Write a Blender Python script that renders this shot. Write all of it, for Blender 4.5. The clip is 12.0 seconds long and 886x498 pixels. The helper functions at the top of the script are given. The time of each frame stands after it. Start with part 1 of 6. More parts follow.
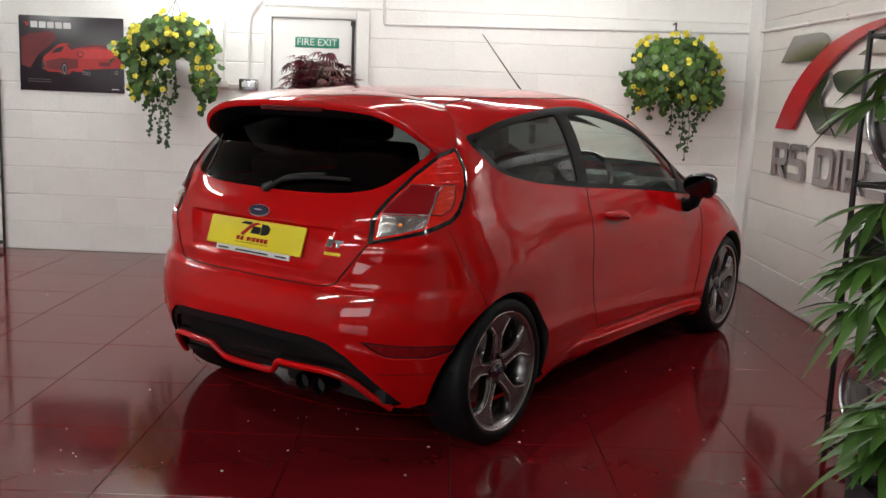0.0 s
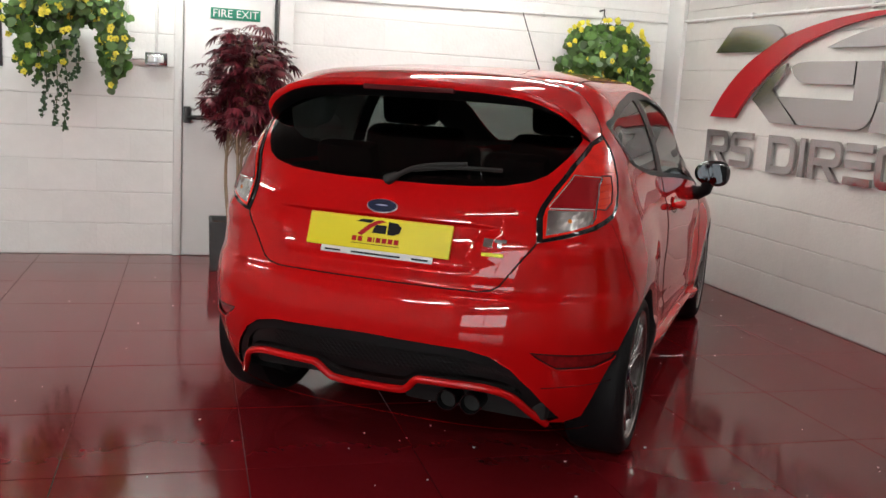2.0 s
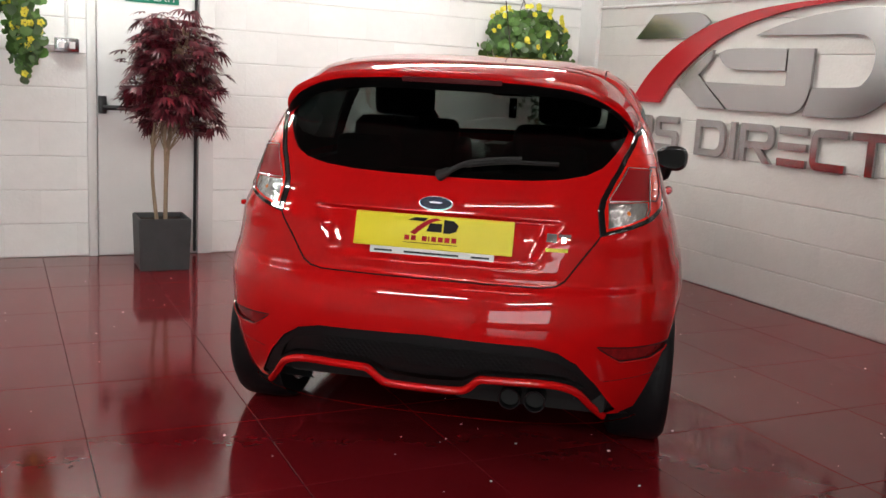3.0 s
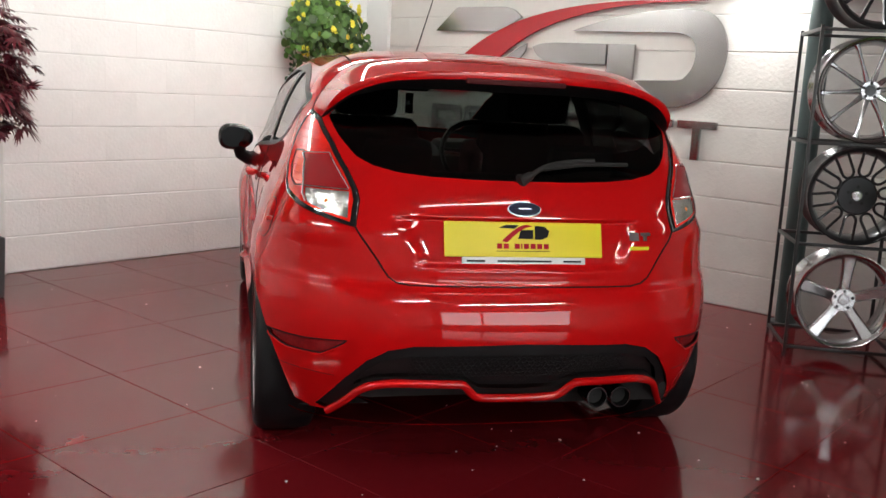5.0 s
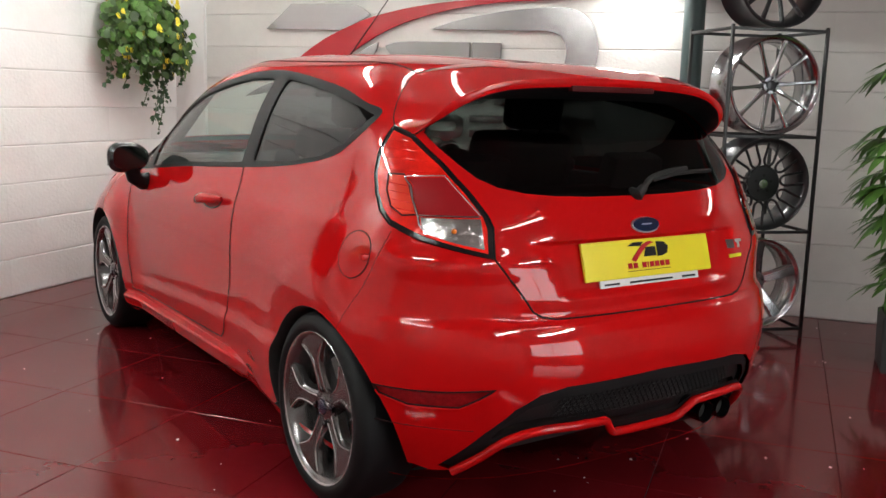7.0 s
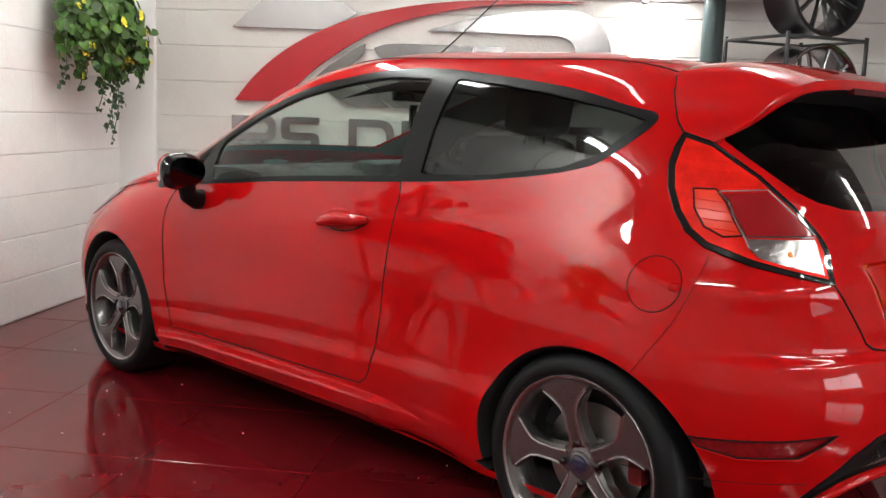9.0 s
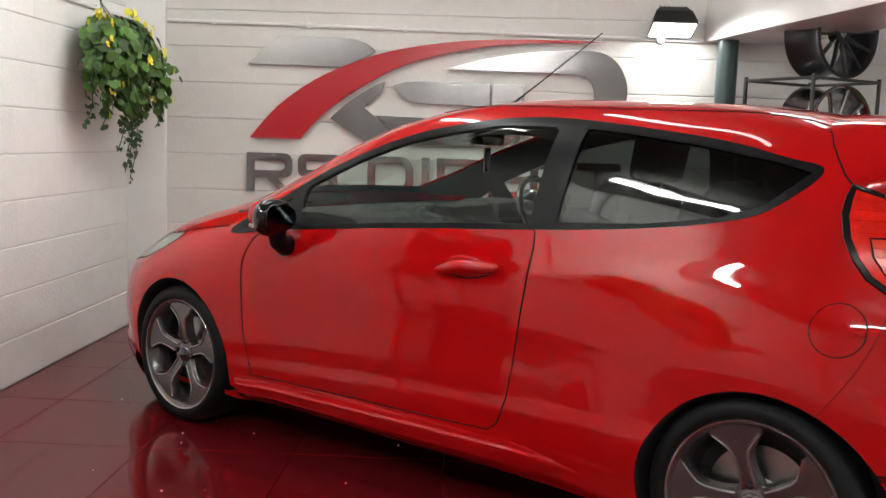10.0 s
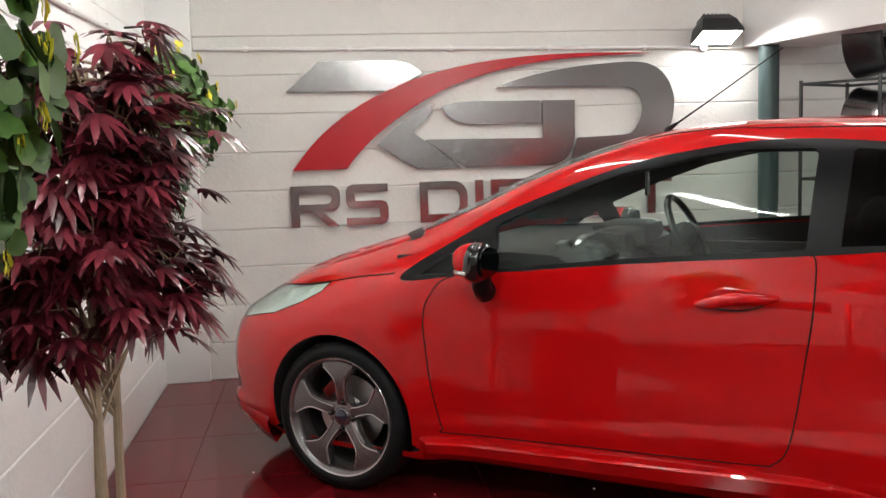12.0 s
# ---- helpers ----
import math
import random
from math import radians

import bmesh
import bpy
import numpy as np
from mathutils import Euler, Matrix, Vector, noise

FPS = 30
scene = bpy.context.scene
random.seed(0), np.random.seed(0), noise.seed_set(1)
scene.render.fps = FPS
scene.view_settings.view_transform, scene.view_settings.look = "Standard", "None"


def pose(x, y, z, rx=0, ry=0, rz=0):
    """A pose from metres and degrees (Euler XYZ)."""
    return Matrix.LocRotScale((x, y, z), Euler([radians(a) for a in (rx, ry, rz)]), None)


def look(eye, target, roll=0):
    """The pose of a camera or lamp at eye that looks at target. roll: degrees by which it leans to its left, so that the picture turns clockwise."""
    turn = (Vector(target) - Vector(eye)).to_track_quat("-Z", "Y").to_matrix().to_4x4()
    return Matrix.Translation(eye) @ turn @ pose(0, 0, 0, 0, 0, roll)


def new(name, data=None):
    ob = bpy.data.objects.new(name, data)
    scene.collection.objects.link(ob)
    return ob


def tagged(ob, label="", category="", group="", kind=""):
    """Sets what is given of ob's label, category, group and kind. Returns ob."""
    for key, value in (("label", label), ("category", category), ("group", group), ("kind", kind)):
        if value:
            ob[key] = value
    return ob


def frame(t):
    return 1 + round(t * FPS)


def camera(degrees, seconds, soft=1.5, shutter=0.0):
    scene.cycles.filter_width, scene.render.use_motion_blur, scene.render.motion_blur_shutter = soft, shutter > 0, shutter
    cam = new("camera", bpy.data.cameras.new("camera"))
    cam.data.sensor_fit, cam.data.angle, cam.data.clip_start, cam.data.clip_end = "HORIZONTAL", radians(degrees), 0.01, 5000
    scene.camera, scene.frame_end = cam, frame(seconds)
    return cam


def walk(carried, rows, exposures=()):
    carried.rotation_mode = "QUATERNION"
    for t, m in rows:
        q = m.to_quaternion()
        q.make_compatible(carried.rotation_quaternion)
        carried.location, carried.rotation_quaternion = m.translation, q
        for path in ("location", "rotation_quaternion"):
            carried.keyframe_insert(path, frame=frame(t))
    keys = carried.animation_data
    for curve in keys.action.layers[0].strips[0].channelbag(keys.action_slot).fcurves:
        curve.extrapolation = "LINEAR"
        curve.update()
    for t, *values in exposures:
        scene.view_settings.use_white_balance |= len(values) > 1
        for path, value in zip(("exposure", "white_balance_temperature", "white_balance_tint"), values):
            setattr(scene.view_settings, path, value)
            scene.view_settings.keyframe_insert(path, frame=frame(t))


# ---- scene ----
cam = camera(51.2, 12.0)
PATH = [
    (0, (0.398, -4.013, 1.354), (0.405, -2.04, 1.031), 2.3),
    (0.5, (0.112, -3.91, 1.322), (0.2, -1.939, 0.999), 2.9),
    (1, (-0.226, -3.761, 1.317), (-0.01, -1.8, 0.985), 3.4),
    (1.5, (-0.589, -3.615, 1.3), (-0.216, -1.678, 0.97), 3.5),
    (2, (-0.935, -3.473, 1.278), (-0.403, -1.573, 0.947), 3.5),
    (2.5, (-1.29, -3.338, 1.289), (-0.594, -1.495, 0.943), 3.6),
    (2.7, (-1.412, -3.262, 1.279), (-0.649, -1.446, 0.932), 3.5),
    (4.3, (-2.332, -2.54, 1.268), (-1.037, -1.058, 0.913), 2.8),
    (4.5, (-2.455, -2.432, 1.262), (-1.092, -1.01, 0.915), 3.2),
    (5, (-2.696, -2.147, 1.263), (-1.194, -0.871, 0.919), 3.1),
    (5.5, (-2.896, -1.84, 1.266), (-1.279, -0.714, 0.923), 2.7),
    (6, (-3.018, -1.507, 1.254), (-1.302, -0.535, 0.92), 2.2),
    (6.5, (-3.084, -1.148, 1.257), (-1.287, -0.334, 0.927), 1.9),
    (6.7, (-3.091, -1.017, 1.259), (-1.269, -0.26, 0.932), 1.8),
    (8.3, (-2.924, 0.071, 1.176), (-0.986, 0.445, 0.856), 1.7),
    (8.5, (-2.921, 0.201, 1.165), (-0.974, 0.541, 0.855), 2.0),
    (9, (-2.968, 0.517, 1.193), (-1.007, 0.781, 0.903), 2.0),
    (9.5, (-3.035, 0.863, 1.229), (-1.059, 1.035, 0.972), 1.9),
    (10, (-3.047, 1.219, 1.247), (-1.062, 1.289, 1.015), 1.8),
    (10.5, (-3.026, 1.59, 1.262), (-1.038, 1.555, 1.038), 1.2),
    (11, (-2.988, 1.931, 1.283), (-1.004, 1.815, 1.056), 0.6),
    (11.5, (-2.924, 2.227, 1.319), (-0.945, 2.054, 1.089), -0.7),
    (12, (-2.757, 2.519, 1.343), (-0.786, 2.257, 1.124), -1.8),
]
walk(cam, [(t, look(eye, target, roll)) for t, eye, target, roll in PATH],
     [(0, -0.22), (2.0, 0.03), (2.5, 0.05), (5, 0.12), (6.5, 0.06), (8.3, 0.44), (8.7, 0.36), (9.2, 0.12), (10, -0.08), (12, 0.0)])

from mathutils.geometry import delaunay_2d_cdt, tessellate_polygon

# ---- light ----
world = bpy.data.worlds.new("room_world")
world.use_nodes = True
scene.world = world
wbg = world.node_tree.nodes["Background"]
wbg.inputs[0].default_value = (0.62, 0.66, 0.72, 1)
wbg.inputs[1].default_value = 0.15
scene.view_settings.exposure = 0.0

# room plan: back wall y = BACK, sign wall x = SIGN
BACK, SIGN, LEFT, FRONT, CEIL = 3.45, 2.80, -5.6, -7.2, 2.75


# ---- small mesh tools ----
def mesh_object(name, verts, faces, material, parent=None, label="", smooth=False, normals=None):
    me = bpy.data.meshes.new(name)
    me.from_pydata([tuple(v) for v in verts], [], [tuple(f) for f in faces])
    me.materials.append(material)
    if smooth:
        me.shade_smooth()
    if normals is not None:
        me.normals_split_custom_set_from_vertices([tuple(n) for n in normals])
    ob = new(name, me)
    if parent is not None:
        ob.parent = parent
    if label:
        ob["label"] = label
    return ob


def part(name, bm, material, parent=None, label="", smooth=True, angle=40):
    me = bpy.data.meshes.new(name)
    bmesh.ops.recalc_face_normals(bm, faces=bm.faces)
    bm.to_mesh(me)
    bm.free()
    me.materials.append(material)
    if smooth:
        me.shade_smooth()
        me.set_sharp_from_angle(angle=radians(angle))
    ob = new(name, me)
    if parent is not None:
        ob.parent = parent
    if label:
        ob["label"] = label
    return ob


def empty(name, m=None):
    ob = new(name)
    if m is not None:
        ob.matrix_basis = m
    return ob


def add_box(bm, lo, hi, bevel=0.0, m=None, seg=2):
    lo, hi = Vector(lo), Vector(hi)
    r = bmesh.ops.create_cube(bm, size=1.0)
    bmesh.ops.scale(bm, vec=hi - lo, verts=r["verts"])
    bmesh.ops.translate(bm, vec=(lo + hi) / 2, verts=r["verts"])
    vs = r["verts"]
    if bevel > 0:
        es = list({e for v in vs for e in v.link_edges})
        out = bmesh.ops.bevel(bm, geom=es, offset=bevel, segments=seg, affect="EDGES", profile=0.6)
        vs = list({v for f in out["faces"] for v in f.verts} | {v for v in vs if v.is_valid})
    if m is not None:
        bmesh.ops.transform(bm, matrix=m, verts=[v for v in vs if v.is_valid])
    return vs


def box(name, lo, hi, material, parent=None, bevel=0.003, label="", m=None):
    bm = bmesh.new()
    add_box(bm, lo, hi, bevel, m)
    return part(name, bm, material, parent, label)


def add_tube(bm, pts, radius, sides=8, closed=False, caps=True):
    pts = [Vector(p) for p in pts]
    n = len(pts)
    rad = radius if isinstance(radius, (list, tuple)) else [radius] * n
    rings, up = [], None
    for i, p in enumerate(pts):
        a = pts[(i - 1) % n] if closed or i > 0 else p
        b = pts[(i + 1) % n] if closed or i < n - 1 else p
        d = (b - a).normalized() if (b - a).length > 1e-9 else Vector((0, 0, 1))
        if up is None:
            up = d.orthogonal().normalized()
        up = (up - d * up.dot(d)).normalized()
        side = d.cross(up)
        rings.append([bm.verts.new(p + rad[i] * (up * math.cos(2 * math.pi * k / sides) + side * math.sin(2 * math.pi * k / sides))) for k in range(sides)])
    for i in range(n if closed else n - 1):
        r0, r1 = rings[i], rings[(i + 1) % n]
        for k in range(sides):
            bm.faces.new((r0[k], r0[(k + 1) % sides], r1[(k + 1) % sides], r1[k]))
    if caps and not closed:
        bm.faces.new(rings[0][::-1])
        bm.faces.new(rings[-1])


def tube(name, pts, radius, material, parent=None, sides=8, closed=False, label=""):
    bm = bmesh.new()
    add_tube(bm, pts, radius, sides, closed)
    return part(name, bm, material, parent, label)


def add_lathe(bm, profile, segs=48, m=None, closed=False):
    """Profile of (x, r), turned about the x axis."""
    rings = []
    for x, r in profile:
        rings.append([bm.verts.new((x, r * math.cos(2 * math.pi * k / segs), r * math.sin(2 * math.pi * k / segs))) for k in range(segs)])
    last = len(rings) if closed else len(rings) - 1
    for i in range(last):
        a, b = rings[i], rings[(i + 1) % len(rings)]
        for k in range(segs):
            bm.faces.new((a[k], a[(k + 1) % segs], b[(k + 1) % segs], b[k]))
    if m is not None:
        bmesh.ops.transform(bm, matrix=m, verts=[v for r in rings for v in r])
    return rings


def lathe(name, profile, material, parent=None, segs=48, closed=False, label="", cap=False, angle=40):
    bm = bmesh.new()
    rings = add_lathe(bm, profile, segs, closed=closed)
    if cap:
        bm.faces.new(rings[0])
        bm.faces.new(rings[-1][::-1])
    return part(name, bm, material, parent, label, angle=angle)


def add_prism(bm, outline, depth, to3d, bevel=0.0):
    """A flat plate: outline of (a, b), from height 0 to depth; to3d(a, b, h) places it."""
    n = len(outline)
    if bevel > 0:
        cx = sum(p[0] for p in outline) / n
        cy = sum(p[1] for p in outline) / n
    low = [bm.verts.new(to3d(a, b, 0)) for a, b in outline]
    top = [bm.verts.new(to3d(a, b, depth)) for a, b in outline]
    if n <= 4 or bevel > 0:
        bm.faces.new(low[::-1])
        f = bm.faces.new(top)
    else:
        for t in tessellate_polygon([[Vector((a, b, 0)) for a, b in outline]]):
            bm.faces.new([low[k] for k in t])
            bm.faces.new([top[k] for k in t])
    for i in range(n):
        bm.faces.new((low[i], low[(i + 1) % n], top[(i + 1) % n], top[i]))
    if bevel > 0:
        bmesh.ops.bevel(bm, geom=list(f.edges), offset=bevel, segments=2, affect="EDGES")


def smooth_path(pts, steps=8, closed=False):
    pts = [Vector(p) for p in pts]
    n, out = len(pts), []
    for i in range(n if closed else n - 1):
        p0 = pts[(i - 1) % n] if closed or i > 0 else pts[i]
        p1, p2 = pts[i], pts[(i + 1) % n]
        p3 = pts[(i + 2) % n] if closed or i < n - 2 else p2
        for k in range(steps):
            t = k / steps
            out.append(0.5 * ((2 * p1) + (p2 - p0) * t + (2 * p0 - 5 * p1 + 4 * p2 - p3) * t * t + (3 * p1 - p0 - 3 * p2 + p3) * t ** 3))
    if not closed:
        out.append(pts[-1])
    return out


# ---- materials ----
def material(name, color, rough=0.5, metal=0.0, coat=0.0, vary=0.0, scale=8.0, bump=0.0, bump_scale=60.0, rough_vary=0.0,
             spec=0.5, sss=0.0, per_object=0.0, per_island=0.0, fleck=None):
    mat = bpy.data.materials.new(name)
    mat.use_nodes = True
    nt = mat.node_tree
    b = nt.nodes["Principled BSDF"]
    b.inputs["Base Color"].default_value = (*color, 1)
    b.inputs["Roughness"].default_value = rough
    b.inputs["Metallic"].default_value = metal
    b.inputs["Coat Weight"].default_value = coat
    b.inputs["Coat Roughness"].default_value = 0.012
    b.inputs["Specular IOR Level"].default_value = spec
    tex = nt.nodes.new("ShaderNodeTexCoord")
    src = None
    if vary > 0 or rough_vary > 0:
        big = nt.nodes.new("ShaderNodeTexNoise")
        big.inputs["Scale"].default_value = scale
        big.inputs["Detail"].default_value = 6
        nt.links.new(tex.outputs["Object"], big.inputs["Vector"])
        small = nt.nodes.new("ShaderNodeTexNoise")
        small.inputs["Scale"].default_value = scale * 9
        small.inputs["Detail"].default_value = 3
        nt.links.new(tex.outputs["Object"], small.inputs["Vector"])
        both = nt.nodes.new("ShaderNodeMath")
        both.operation = "MULTIPLY_ADD"
        both.inputs[1].default_value = 0.4
        nt.links.new(small.outputs["Fac"], both.inputs[0])
        nt.links.new(big.outputs["Fac"], both.inputs[2])
        if vary > 0:
            ramp = nt.nodes.new("ShaderNodeMapRange")
            ramp.inputs["From Min"].default_value, ramp.inputs["From Max"].default_value = 0.4, 1.0
            ramp.inputs["To Min"].default_value, ramp.inputs["To Max"].default_value = 1 - vary, 1 + vary
            nt.links.new(both.outputs[0], ramp.inputs["Value"])
            src = ramp.outputs["Result"]
        if rough_vary > 0:
            rr = nt.nodes.new("ShaderNodeMapRange")
            rr.inputs["From Min"].default_value, rr.inputs["From Max"].default_value = 0.4, 1.0
            rr.inputs["To Min"].default_value, rr.inputs["To Max"].default_value = max(0.0, rough - rough_vary), rough + rough_vary
            nt.links.new(both.outputs[0], rr.inputs["Value"])
            nt.links.new(rr.outputs["Result"], b.inputs["Roughness"])
    for amount, node, out in ((per_object, "ShaderNodeObjectInfo", "Random"), (per_island, "ShaderNodeNewGeometry", "Random Per Island")):
        if amount > 0:
            info = nt.nodes.new(node)
            mr = nt.nodes.new("ShaderNodeMapRange")
            mr.inputs["To Min"].default_value, mr.inputs["To Max"].default_value = 1 - amount, 1 + amount
            nt.links.new(info.outputs[out], mr.inputs["Value"])
            if src is None:
                src = mr.outputs["Result"]
            else:
                mul = nt.nodes.new("ShaderNodeMath")
                mul.operation = "MULTIPLY"
                nt.links.new(src, mul.inputs[0])
                nt.links.new(mr.outputs["Result"], mul.inputs[1])
                src = mul.outputs[0]
    if src is not None:
        sc = nt.nodes.new("ShaderNodeVectorMath")
        sc.operation = "SCALE"
        sc.inputs[0].default_value = color
        nt.links.new(src, sc.inputs["Scale"])
        nt.links.new(sc.outputs["Vector"], b.inputs["Base Color"])
    if bump > 0:
        n = nt.nodes.new("ShaderNodeTexNoise")
        n.inputs["Scale"].default_value = bump_scale
        n.inputs["Detail"].default_value = 5
        nt.links.new(tex.outputs["Object"], n.inputs["Vector"])
        bp = nt.nodes.new("ShaderNodeBump")
        bp.inputs["Strength"].default_value = bump
        bp.inputs["Distance"].default_value = 0.01
        nt.links.new(n.outputs["Fac"], bp.inputs["Height"])
        nt.links.new(bp.outputs["Normal"], b.inputs["Normal"])
    return mat


def glass(name, tint, ior=1.45):
    mat = bpy.data.materials.new(name)
    mat.use_nodes = True
    nt = mat.node_tree
    nt.nodes.remove(nt.nodes["Principled BSDF"])
    tr = nt.nodes.new("ShaderNodeBsdfTransparent")
    tr.inputs[0].default_value = (*tint, 1)
    gl = nt.nodes.new("ShaderNodeBsdfGlossy")
    gl.inputs["Roughness"].default_value = 0.01
    lw = nt.nodes.new("ShaderNodeLayerWeight")
    lw.inputs[0].default_value = 0.5
    pw = nt.nodes.new("ShaderNodeMath")
    pw.operation = "POWER"
    pw.inputs[1].default_value = 4.6
    nt.links.new(lw.outputs["Facing"], pw.inputs[0])
    fr = nt.nodes.new("ShaderNodeMath")
    fr.operation = "MULTIPLY_ADD"
    fr.inputs[1].default_value, fr.inputs[2].default_value = 0.85, (ior - 1) ** 2 / (ior + 1) ** 2 * 0.85
    nt.links.new(pw.outputs[0], fr.inputs[0])
    mx = nt.nodes.new("ShaderNodeMixShader")
    nt.links.new(fr.outputs[0], mx.inputs[0])
    nt.links.new(tr.outputs[0], mx.inputs[1])
    nt.links.new(gl.outputs[0], mx.inputs[2])
    nt.links.new(mx.outputs[0], nt.nodes["Material Output"].inputs[0])
    return mat


def glow(name, color, strength):
    mat = bpy.data.materials.new(name)
    mat.use_nodes = True
    nt = mat.node_tree
    nt.nodes.remove(nt.nodes["Principled BSDF"])
    em = nt.nodes.new("ShaderNodeEmission")
    em.inputs[0].default_value = (*color, 1)
    em.inputs[1].default_value = strength
    nt.links.new(em.outputs[0], nt.nodes["Material Output"].inputs[0])
    return mat


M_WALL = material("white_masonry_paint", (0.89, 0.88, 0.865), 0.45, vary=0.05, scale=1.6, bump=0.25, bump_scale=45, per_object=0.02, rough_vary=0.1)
# white wall paint darkened: the sign wall's weaker light is in this colour
M_WALLSIGN = material("dimmed_masonry_paint", (0.665, 0.648, 0.62), 0.5, vary=0.06, scale=1.6, bump=0.25, bump_scale=45, per_object=0.02, rough_vary=0.1)
M_JOINT = material("painted_mortar", (0.62, 0.60, 0.58), 0.7, vary=0.06, scale=6)
# grey chosen to cut bounce light and darken what the car reflects
M_FAR = material("dimming_grey_wall", (0.36, 0.35, 0.34), 0.8, vary=0.08, scale=1.2)
# ceiling is out of view; its grey is set to lower the ambient light
M_CEIL = material("dimming_grey_ceiling", (0.30, 0.29, 0.28), 0.8, vary=0.04, scale=2)
M_TRIM = material("white_gloss_paint", (0.78, 0.77, 0.76), 0.3, vary=0.03, scale=5, bump=0.05)
M_TILE = material("red_floor_paint", (0.135, 0.006, 0.009), 0.10, vary=0.10, scale=2.2, bump=0.012, bump_scale=9, rough_vary=0.05, per_object=0.06, spec=0.36)
M_GROUT = material("dark_floor_joint", (0.03, 0.004, 0.005), 0.6)
M_PAINT = material("red_car_paint", (0.50, 0.004, 0.005), 0.5, coat=1.0, spec=0.0)
M_BLACK = material("black_exterior_plastic", (0.009, 0.010, 0.011), 0.5, bump=0.1, bump_scale=300, vary=0.1, spec=0.25)
M_VENT = material("black_vent_plastic", (0.006, 0.006, 0.007), 0.5, bump=0.2, bump_scale=150)
M_TRIMBLACK = material("satin_black_trim", (0.006, 0.006, 0.007), 0.36, spec=0.14)
M_GLOSSBLACK = material("gloss_black", (0.006, 0.006, 0.007), 0.06, coat=1.0)
M_RUBBER = material("tyre_rubber", (0.005, 0.005, 0.006), 0.6, spec=0.25, vary=0.15, scale=30, bump=0.1, bump_scale=200)
M_SEAM = material("panel_gap", (0.018, 0.004, 0.004), 0.8, spec=0.2)
M_CLEAR = glass("door_glass", (0.80, 0.88, 0.84))
M_DARKGLASS = glass("privacy_glass", (0.14, 0.155, 0.15), 1.5)
M_TINTGLASS = glass("tinted_quarter_glass", (0.07, 0.08, 0.078), 1.5)
M_SCREEN = glass("windscreen_glass", (0.82, 0.89, 0.85))
M_ALLOYEDGE = material("bright_alloy_edge", (0.52, 0.50, 0.50), 0.24, metal=0.9)
M_SATIN = material("satin_chrome", (0.60, 0.61, 0.63), 0.3, metal=1.0)
M_WIPER = material("matt_black_wiper", (0.008, 0.008, 0.008), 0.7)
M_AMBER = material("amber_bulb", (0.75, 0.20, 0.02), 0.25, coat=1.0)
M_ALLOY = material("grey_alloy", (0.19, 0.18, 0.18), 0.24, metal=0.85, vary=0.06, scale=20)
M_SILVER = material("silver_alloy", (0.60, 0.60, 0.61), 0.22, metal=1.0, vary=0.05, scale=20)
M_DARKALLOY = material("black_alloy", (0.025, 0.027, 0.03), 0.3, metal=0.4, coat=0.4)
M_GUNMETAL = material("gunmetal_alloy", (0.40, 0.40, 0.41), 0.2, metal=1.0, vary=0.05, scale=20)
M_DARKCHROME = material("dark_chrome", (0.07, 0.07, 0.075), 0.2, metal=1.0)
M_CHROME = material("chrome", (0.8, 0.8, 0.82), 0.06, metal=1.0)
M_STEEL = material("brushed_steel", (0.37, 0.35, 0.355), 0.2, metal=1.0, vary=0.08, scale=3, rough_vary=0.02)
M_REDSIGN = material("red_sign_acrylic", (0.42, 0.012, 0.02), 0.25, vary=0.04, scale=4)
M_LAMPRED = material("red_lamp_lens", (0.74, 0.014, 0.008), 0.25, coat=1.0, spec=0.1, vary=0.25, scale=22)
M_LAMPBAR = material("bright_red_lamp_bar", (0.85, 0.042, 0.015), 0.2, coat=1.0)
M_LAMPDEEP = material("deep_red_lamp_lens", (0.28, 0.008, 0.012), 0.3, coat=0.6, spec=0.1)
M_REFLECTOR = material("dark_red_reflector", (0.24, 0.006, 0.008), 0.2, coat=0.8, vary=0.3, scale=60, bump=0.15, bump_scale=220)
M_LAMPDARK = material("dark_red_lens", (0.06, 0.004, 0.005), 0.5, spec=0.15)
M_LAMPCLEAR = material("clear_lamp_lens", (0.50, 0.48, 0.47), 0.16, metal=0.9, coat=1.0, vary=0.35, scale=26, bump=0.6, bump_scale=32)
M_FILM = glass("plastic_film", (0.93, 0.94, 0.94), 1.5)
M_HEADLAMP = material("headlamp_reflector", (0.85, 0.86, 0.87), 0.3, metal=0.1, coat=1.0, vary=0.3, scale=14)
M_PLATE = material("yellow_reflective_plate", (0.80, 0.68, 0.015), 0.45, coat=0.0, vary=0.02)
M_PRINT = material("black_plate_print", (0.012, 0.012, 0.013), 0.7, spec=0.2)
M_PRINTRED = material("red_plate_print", (0.42, 0.012, 0.02), 0.7, spec=0.2)
M_WHITE = material("white_plastic", (0.75, 0.75, 0.75), 0.4)
M_DISC = material("brake_steel", (0.45, 0.44, 0.43), 0.3, metal=1.0)
M_CALIPER = material("red_caliper", (0.20, 0.006, 0.006), 0.5)
M_CABIN = material("dark_cabin_plastic", (0.018, 0.018, 0.019), 0.6, bump=0.15, bump_scale=250, vary=0.15)
M_DASH = material("grey_dashboard_plastic", (0.024, 0.025, 0.026), 0.5, bump=0.2, bump_scale=220, vary=0.15)
M_FABRIC = material("dark_seat_fabric", (0.014, 0.014, 0.016), 0.85, bump=0.2, bump_scale=400, vary=0.2, scale=20)
M_MIRROR = material("mirror_glass", (0.05, 0.055, 0.058), 0.02, metal=1.0)
M_UNDER = material("underbody_black", (0.008, 0.008, 0.008), 0.8)
